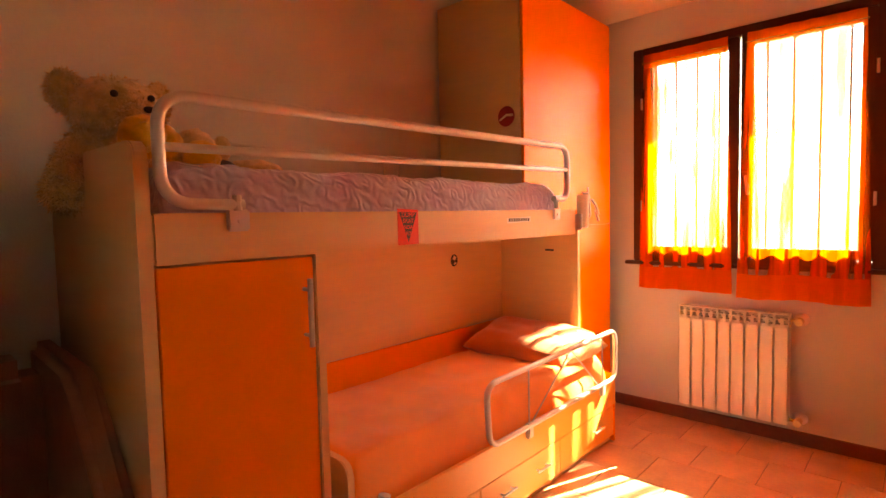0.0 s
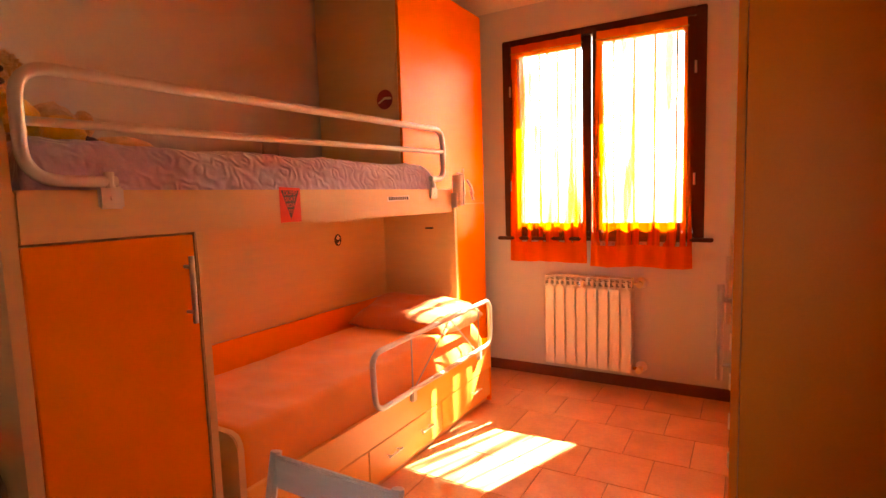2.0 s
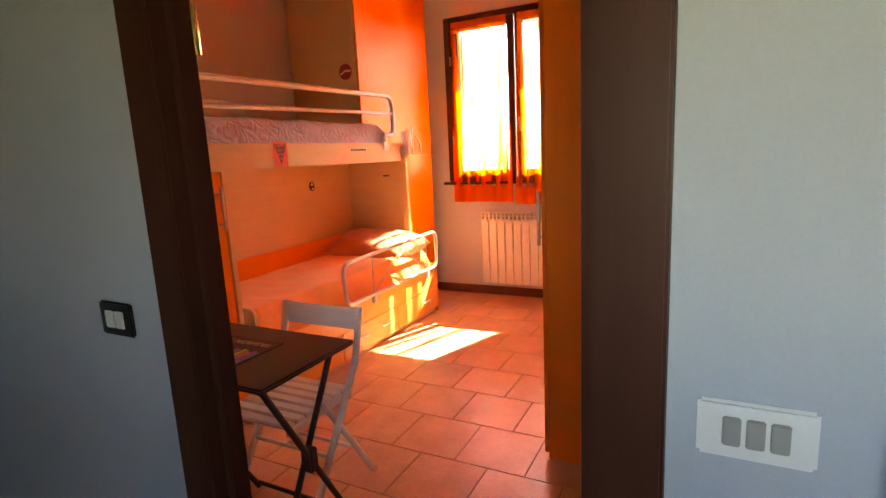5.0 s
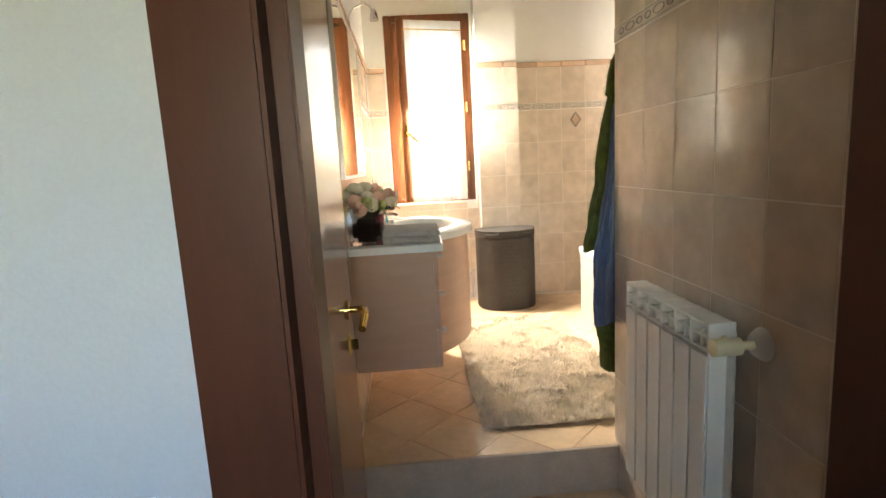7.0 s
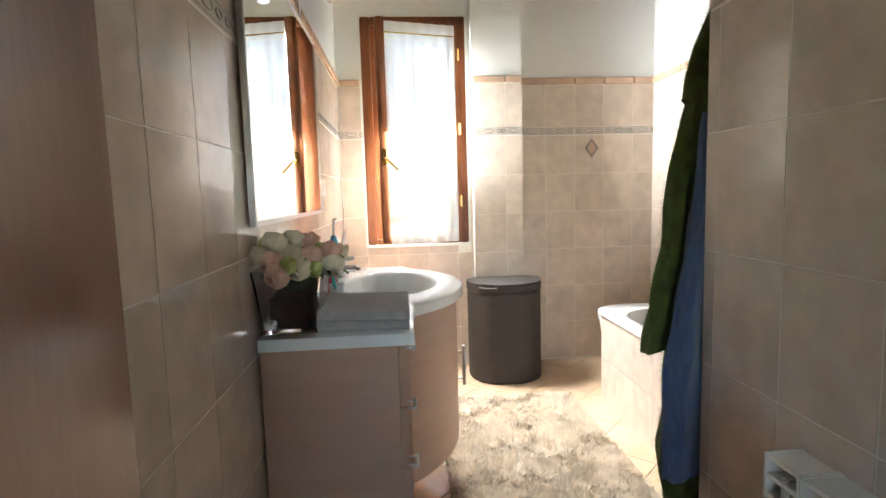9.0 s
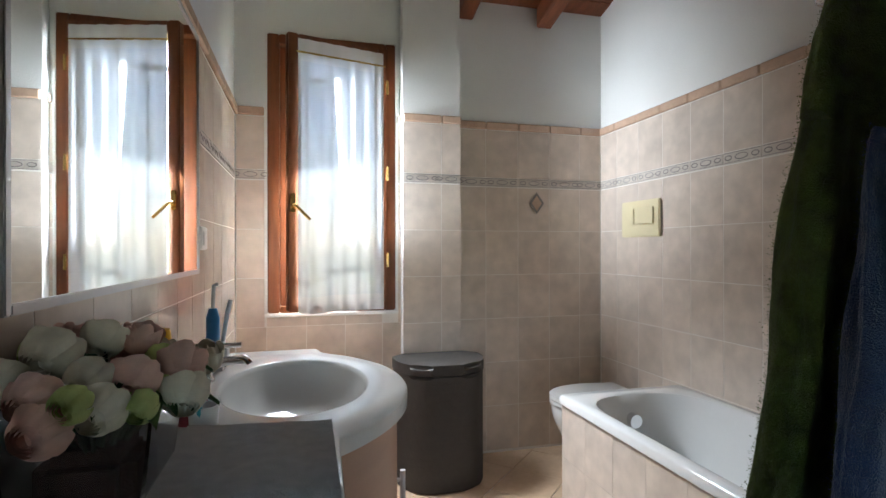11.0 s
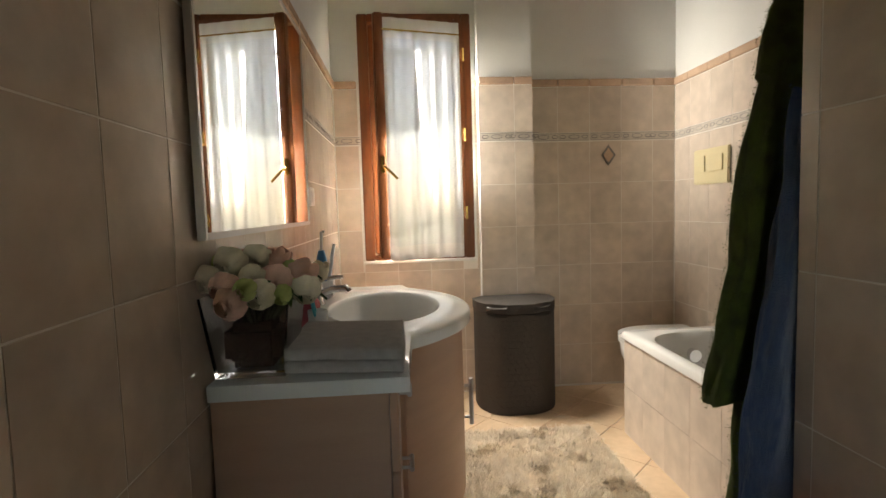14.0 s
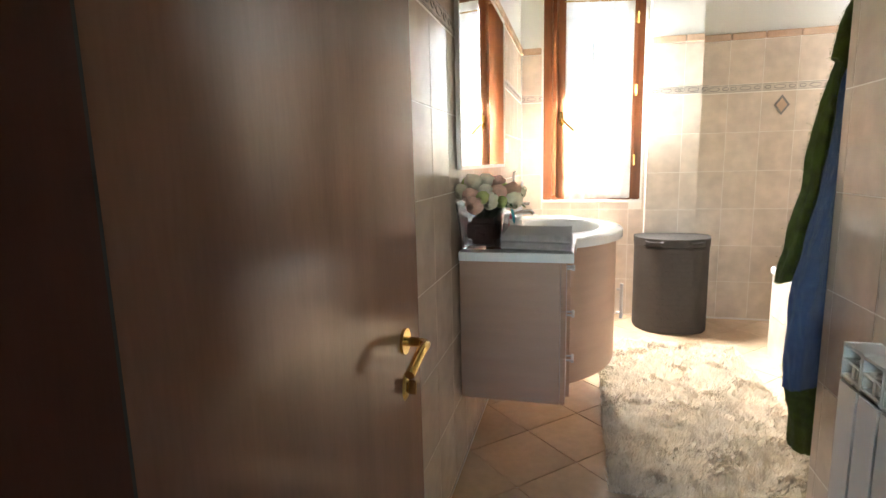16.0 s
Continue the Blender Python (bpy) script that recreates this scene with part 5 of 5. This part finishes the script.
part("spout", tube([(3.405, 2.485, 1.085), (3.36, 2.485, 1.06), (3.33, 2.485, 1.04)], 0.013), CHROME, bmx, smooth=True)

# robe and towel on hooks on the far side of the stub wall
def along(table, z):
    for (za, a), (zb, b_) in zip(table, table[1:]):
        if zb <= z <= za:
            return b_ + (a - b_) * (z - zb) / (za - zb)
    return table[0][1] if z > table[0][0] else table[-1][1]


def hung(name, left, right, y0, depth, folds, seed, material, parent=None, rag=0.02):
    """Heavy terry hanging in folds between two edges given by height."""
    za, zb = left[0][0], left[-1][0]

    def f(u, v):
        z = zb + (za - zb) * v
        a = u * 2 * math.pi
        x0, x1 = along(left, z), along(right, z)
        xm, hw = (x0 + x1) / 2, (x1 - x0) / 2
        ca, sa = math.cos(a), math.sin(a)
        cx = math.copysign(abs(ca) ** 0.8, ca)
        fold = 0.3 * math.sin(folds * cx * 3.1 + seed + 0.8 * (1 - v)) + 0.3 * noise.noise(Vector((cx * 3, z * 3.5, seed)))
        ry = depth / 2 * (0.55 + 0.45 * min(1, (1 - v) * 3)) * (1 + fold)
        lump = 0.014 * noise.noise(Vector((sa * 2, z * 8, seed + 3)))
        return (xm + cx * (hw + lump), y0 + ry * sa, z + rag * math.sin(a * 2 + seed) * (0.5 - v))
    own = surf(f, 110, 80)
    for v in own.verts:
        d = noise.noise(v.co * 95) * 0.0035
        v.co += Vector((d, d, d))
    bmesh.ops.remove_doubles(own, verts=own.verts[:], dist=0.0003)
    bmesh.ops.holes_fill(own, edges=[e for e in own.edges if e.is_boundary], sides=0)
    return part(name, own, material, parent, smooth=True)


def nap(ob, count, size, material, seed):
    """Loose loops standing off a cloth, as one joined part."""
    r = np.random.default_rng(seed)
    me0 = ob.data
    n = len(me0.vertices)
    co, no = np.empty(n * 3), np.empty(n * 3)
    me0.vertices.foreach_get("co", co)
    me0.vertex_normals.foreach_get("vector", no)
    co, no = co.reshape(-1, 3), no.reshape(-1, 3)
    pick = r.integers(0, n, count)
    p = co[pick] + r.normal(0, 0.004, (count, 3))
    d = no[pick] * size + r.normal(0, size * 0.4, (count, 3))
    s = r.normal(0, size * 0.3, (count, 3))
    verts = np.concatenate((p - s, p + s, p + d), 1).reshape(-1, 3)
    me = bpy.data.meshes.new("nap")
    me.from_pydata(verts.tolist(), [], np.arange(count * 3).reshape(-1, 3).tolist())
    me.materials.append(material)
    q = new("nap", me)
    q.parent = ob
    tagged(q, kind="stuff")


robe = thing("bathrobe", (2.42, 1.69, 0.47), "dark green terry bathrobe hanging on a hook", "robe")
sk_ = hung("skirt", [(1.9, 2.44), (1.6, 2.38), (1.05, 2.31), (0.75, 2.28), (0.47, 2.32)], [(1.9, 2.52), (1.5, 2.62), (0.47, 2.6)], 1.71, 0.1, 2.2, 2, ROBE, robe)
sl_ = hung("sleeve", [(1.78, 2.385), (1.66, 2.355), (1.55, 2.325), (1.42, 2.3), (1.3, 2.295), (1.2, 2.275), (1.02, 2.245)], [(1.78, 2.46), (1.4, 2.43), (1.02, 2.38)], 1.72, 0.09, 1.6, 5, ROBE, robe)
ho_ = hung("hood", [(2.12, 2.46), (1.95, 2.43), (1.8, 2.36), (1.66, 2.335)], [(2.12, 2.5), (1.9, 2.58), (1.66, 2.56)], 1.715, 0.1, 1.8, 8, ROBE, robe, 0.04)
part("hook", tube(rounded([(2.46, 1.58, 2.1), (2.46, 1.66, 2.1), (2.46, 1.67, 2.15)], 0.03), 0.008), CHROME, robe, smooth=True)
bt_ = tagged(hung("blue_towel", [(1.62, 2.335), (1.4, 2.315), (0.95, 2.245), (0.72, 2.25)], [(1.62, 2.37), (1.3, 2.39), (0.72, 2.4)], 1.615, 0.055, 1.5, 4, TOWEL_B), "blue terry towel hanging beside the bathrobe", "towel")

nap(sk_, 20000, 0.0022, ROBE, 1)
nap(sl_, 16000, 0.0022, ROBE, 2)
nap(ho_, 10000, 0.0022, ROBE, 3)
nap(bt_, 9000, 0.0022, TOWEL_B, 4)

# shag rug
own = bmesh.new()
rx0, rx1, ry0, ry1 = 1.77, 2.6, 1.74, 3.44
rng = np.random.default_rng(4)


def rug_base(u, v):
    return (rx0 + (rx1 - rx0) * u, ry0 + (ry1 - ry0) * v, 0.214 + 0.006 * noise.noise(Vector((u * 7, v * 14, 2))))


surf(rug_base, 20, 40, bm=own)
rug = thing("shag_rug", (2.18, 2.6, 0.2), "cream shag rug on the bathroom floor", "rug")
part("backing", own, RUG_BACK, rug)
verts, faces = [], []
M = 60000
px, py = rng.uniform(rx0, rx1, M), rng.uniform(ry0, ry1, M)
ang = np.array([3.0 * noise.noise(Vector((a * 7, b * 7, 0))) for a, b in zip(px, py)]) + rng.normal(0, 0.9, M)
ln = rng.uniform(0.012, 0.03, M)
hh = rng.uniform(0.006, 0.026, M) * np.array([0.5 + 1.1 * max(0.0, 0.5 + noise.noise(Vector((a * 26, b * 26, 3))) + 0.25 * noise.noise(Vector((a * 5, b * 5, 8)))) for a, b in zip(px, py)])
for i in range(M):
    ca, sa = math.cos(ang[i]), math.sin(ang[i])
    x, y, w = px[i], py[i], 0.0028
    k = len(verts)
    verts += [(x - w * sa, y + w * ca, 0.212), (x + w * sa, y - w * ca, 0.212), (x + ln[i] * ca, y + ln[i] * sa, 0.214 + hh[i])]
    faces.append((k, k + 1, k + 2))
me = bpy.data.meshes.new("pile")
me.from_pydata(verts, [], faces)
me.materials.append(RUG_M)
pile = new("pile", me)
pile.parent, pile.matrix_parent_inverse = rug, Matrix.Translation(-BASE[rug])
tagged(pile, kind="stuff")

# ---- tiles, last ----


def shared(name, bm, material):
    me = bpy.data.meshes.new(name)
    bmesh.ops.recalc_face_normals(bm, faces=bm.faces)
    bm.to_mesh(me)
    bm.free()
    me.materials.append(material)
    return me


MESHES = {}


def piece(name, w, h, d, material, loc, rot, parent, bevel=0.0015):
    key = (name, round(w, 3), round(h, 3), round(d, 3), material.name)
    if key not in MESHES:
        MESHES[key] = shared(name, box(-w / 2, w / 2, -h / 2, h / 2, 0, d, bevel, 1), material)
    ob = new(name, MESHES[key])
    ob.matrix_basis = Matrix.Translation(loc) @ rot
    ob.parent = parent
    return ob


FACE = {"+x": Matrix(((0, 0, 1, 0), (1, 0, 0, 0), (0, 1, 0, 0), (0, 0, 0, 1))), "-x": Matrix(((0, 0, -1, 0), (-1, 0, 0, 0), (0, 1, 0, 0), (0, 0, 0, 1))), "-y": Matrix(((1, 0, 0, 0), (0, 0, -1, 0), (0, 1, 0, 0), (0, 0, 0, 1)))}
TW, TH, J = 0.215, 0.272, 0.0032
ROWS_Z = [0.21, 0.486, 0.758, 1.03, 1.302, 1.574, 1.846]
BORD0, BORD1, TRIM0, TRIM1 = 1.85, 1.905, 2.2, 2.25


def tiled(parent, face, plane, a0, a1, start, low, holes=()):
    """Rows of wall tiles from a0 to a1, a border row, and a rounded trim on top."""
    cuts = [a0] + [start + k * TW for k in range(-20, 20) if a0 + 0.02 < start + k * TW < a1 - 0.02] + [a1]
    zs = ([low] if low < ROWS_Z[0] - 0.02 else []) + [z for z in ROWS_Z if z >= low - 0.02]
    spans = [(z, zz, TILE, "tile", 0.0011) for z, zz in zip(zs, zs[1:])] + [(BORD0, BORD1, BORDER_T, "border_tile", 0.004), (BORD1, TRIM0, TILE, "tile", 0.0011), (TRIM0, TRIM1, TRIM_T, "trim_tile", 0.02)]
    for ca, cb in zip(cuts, cuts[1:]):
        for z0_, z1_, mt, nm, d in spans:
            a_, b_, y0_, y1_ = ca, cb, z0_, z1_
            for h0, h1, g0, g1 in holes:
                if a_ < h1 and b_ > h0 and y0_ < g1 and y1_ > g0:
                    if a_ < h0 - 0.015:
                        b_ = h0
                    elif b_ > h1 + 0.015:
                        a_ = h1
                    elif y0_ < g0 - 0.015:
                        y1_ = g0
                    elif y1_ > g1 + 0.015:
                        y0_ = g1
                    else:
                        b_ = a_
            if b_ - a_ < 0.012:
                continue
            m_, zm = (a_ + b_) / 2, (y0_ + y1_) / 2
            loc = (plane, m_, zm) if face[1] == "x" else (m_, plane, zm)
            ob = piece(nm, b_ - a_ - J, y1_ - y0_ - J, d, mt, loc, FACE[face], parent, 0.006 if nm == "trim_tile" else 0.0008)
            if nm == "border_tile" and b_ - a_ > 0.12:
                key = "ornament"
                if key not in MESHES:
                    o = tube([(0.035 * math.cos(q * math.pi / 8), 0.013 * math.sin(q * math.pi / 8), 0.0) for q in range(16)], 0.0022, 4, True)
                    for s_ in (-1, 1):
                        tube([(s_ * 0.075 + 0.02 * math.cos(q * math.pi / 4), 0.011 * math.sin(q * math.pi / 4), 0.0) for q in range(8)], 0.0025, 4, True, bm=o)
                    box(-0.1, 0.1, 0.0205, 0.0225, -0.001, 0.001, bm=o)
                    box(-0.1, 0.1, -0.0225, -0.0205, -0.001, 0.001, bm=o)
                    MESHES[key] = shared(key, o, BORDER_I)
                q = new("ornament", MESHES[key])
                q.matrix_basis = Matrix.Translation((0, 0, 0.0045))
                q.parent = ob


def grouted(name, x0, x1, y0, y1, z0, z1, label):
    return tagged(part(name, box(x0, x1, y0, y1, z0, z1), GROUT_W), label, "wall", kind="structure")


w = grouted("wall_tiling_left", 1.202, 1.2045, 0.25, 4.13, 0.0, 2.22, "glossy marbled beige wall tiles with a border")
tiled(w, "+x", 1.2045, 0.252, 4.128, 1.28, 0.0)
w = grouted("wall_tiling_right", 2.3255, 2.328, 0.25, 1.58, 0.0, 2.22, "glossy marbled beige wall tiles above the radiator")
tiled(w, "-x", 2.3255, 0.252, 1.583, 0.465, 0.0)
w = grouted("wall_tiling_window", 1.21, 2.125, 4.1275, 4.13, 0.19, 1.085, "glossy beige tiles below the window")
tiled(w, "-y", 4.1275, 1.212, 2.125, 1.585, 0.2, holes=((1.36, 2.107, 1.085, 2.68),))
w = grouted("wall_tiling_pillar", 2.125, 2.47, 4.0555, 4.058, 0.19, 2.22, "glossy beige tiles on the pillar")
tiled(w, "-y", 4.0555, 2.125, 2.475, 2.14, 0.2)
w = grouted("wall_tiling_niche", 2.47, 3.465, 4.1355, 4.138, 0.19, 2.22, "glossy beige tiles with a diamond inlay")
tiled(w, "-y", 4.1355, 2.472, 3.456, 2.66, 0.2)
dm = prism([(3.0 - 0.05, 1.752), (3.0, 1.752 - 0.07), (3.0 + 0.05, 1.752), (3.0, 1.752 + 0.07)], "y", 4.1265, 4.1295, 0.001)
di = tagged(part("inlay", dm, BORDER_I, w), "grey diamond inlay tile")
part("inlay_centre", prism([(3.0 - 0.034, 1.752), (3.0, 1.752 - 0.048), (3.0 + 0.034, 1.752), (3.0, 1.752 + 0.048)], "y", 4.125, 4.1264), TRIM_T, w)
w = grouted("wall_tiling_tub", 3.4625, 3.465, 1.58, 4.136, 0.19, 2.22, "glossy beige tiles over the bathtub")
tiled(w, "-x", 3.4625, 1.59, 4.13, 3.95, 0.2)
part("inlay", prism([(2.47, 1.752), (2.52, 1.682), (2.57, 1.752), (2.52, 1.822)], "x", 3.4575, 3.4612, 0.001), BORDER_I, w, "grey diamond inlay tile")
part("inlay_centre", prism([(2.486, 1.752), (2.52, 1.704), (2.554, 1.752), (2.52, 1.8)], "x", 3.4562, 3.4574), TRIM_T, w)

# bathroom floor, tiles on the diagonal
rot = Matrix.Rotation(radians(45), 4, "Z")
S = 0.305
for i in range(-12, 13):
    for j in range(-12, 13):
        p = rot @ Vector((i * S, j * S, 0))
        x, y = p.x + 2.3, p.y + 2.8
        if 1.22 + 0.2 < x < 3.45 - 0.2 and 1.56 + 0.2 < y < 4.12 - 0.2:
            piece("floor_tile", S - 0.004, S - 0.004, 0.006, BATHFLOOR, (x, y, 0.194), rot, bath_floor)
        elif 1.21 - 0.21 < x < 3.46 + 0.21 and 1.56 - 0.21 < y < 4.13 + 0.21:
            own = box(-S / 2 + 0.002, S / 2 - 0.002, -S / 2 + 0.002, S / 2 - 0.002, 0, 0.006)
            own.transform(Matrix.Translation((x, y, 0.194)) @ rot)
            for co, no in (((1.212, 0, 0), (-1, 0, 0)), ((3.46, 0, 0), (1, 0, 0)), ((0, 1.547, 0), (0, -1, 0)), ((0, 4.127, 0), (0, 1, 0))):
                bmesh.ops.bisect_plane(own, geom=own.verts[:] + own.edges[:] + own.faces[:], plane_co=co, plane_no=no, clear_outer=True)
                bmesh.ops.holes_fill(own, edges=[e for e in own.edges if e.is_boundary], sides=0)
            if len(own.faces) > 3:
                me = shared("floor_tile", own, BATHFLOOR)
                ob = new("floor_tile", me)
                ob.parent = bath_floor
            else:
                own.free()

# bedroom floor in running bond
F = 0.345
for j in range(-1, 13):
    y0_, y1_ = max(2.345 + F * (j - 7), 0.005), min(2.345 + F * (j - 6), 4.112)
    if y1_ - y0_ < 0.02:
        continue
    off = -0.155 + (F / 2 if j % 2 == 0 else 0)
    for i in range(-8, 6):
        x0_, x1_ = max(off + F * i, -2.098), min(off + F * (i + 1), 1.048)
        if x1_ - x0_ > 0.02:
            piece("floor_tile", x1_ - x0_ - 0.005, y1_ - y0_ - 0.005, 0.006, TERRA, ((x0_ + x1_) / 2, (y0_ + y1_) / 2, -0.004), Matrix.Identity(4), bed_floor)
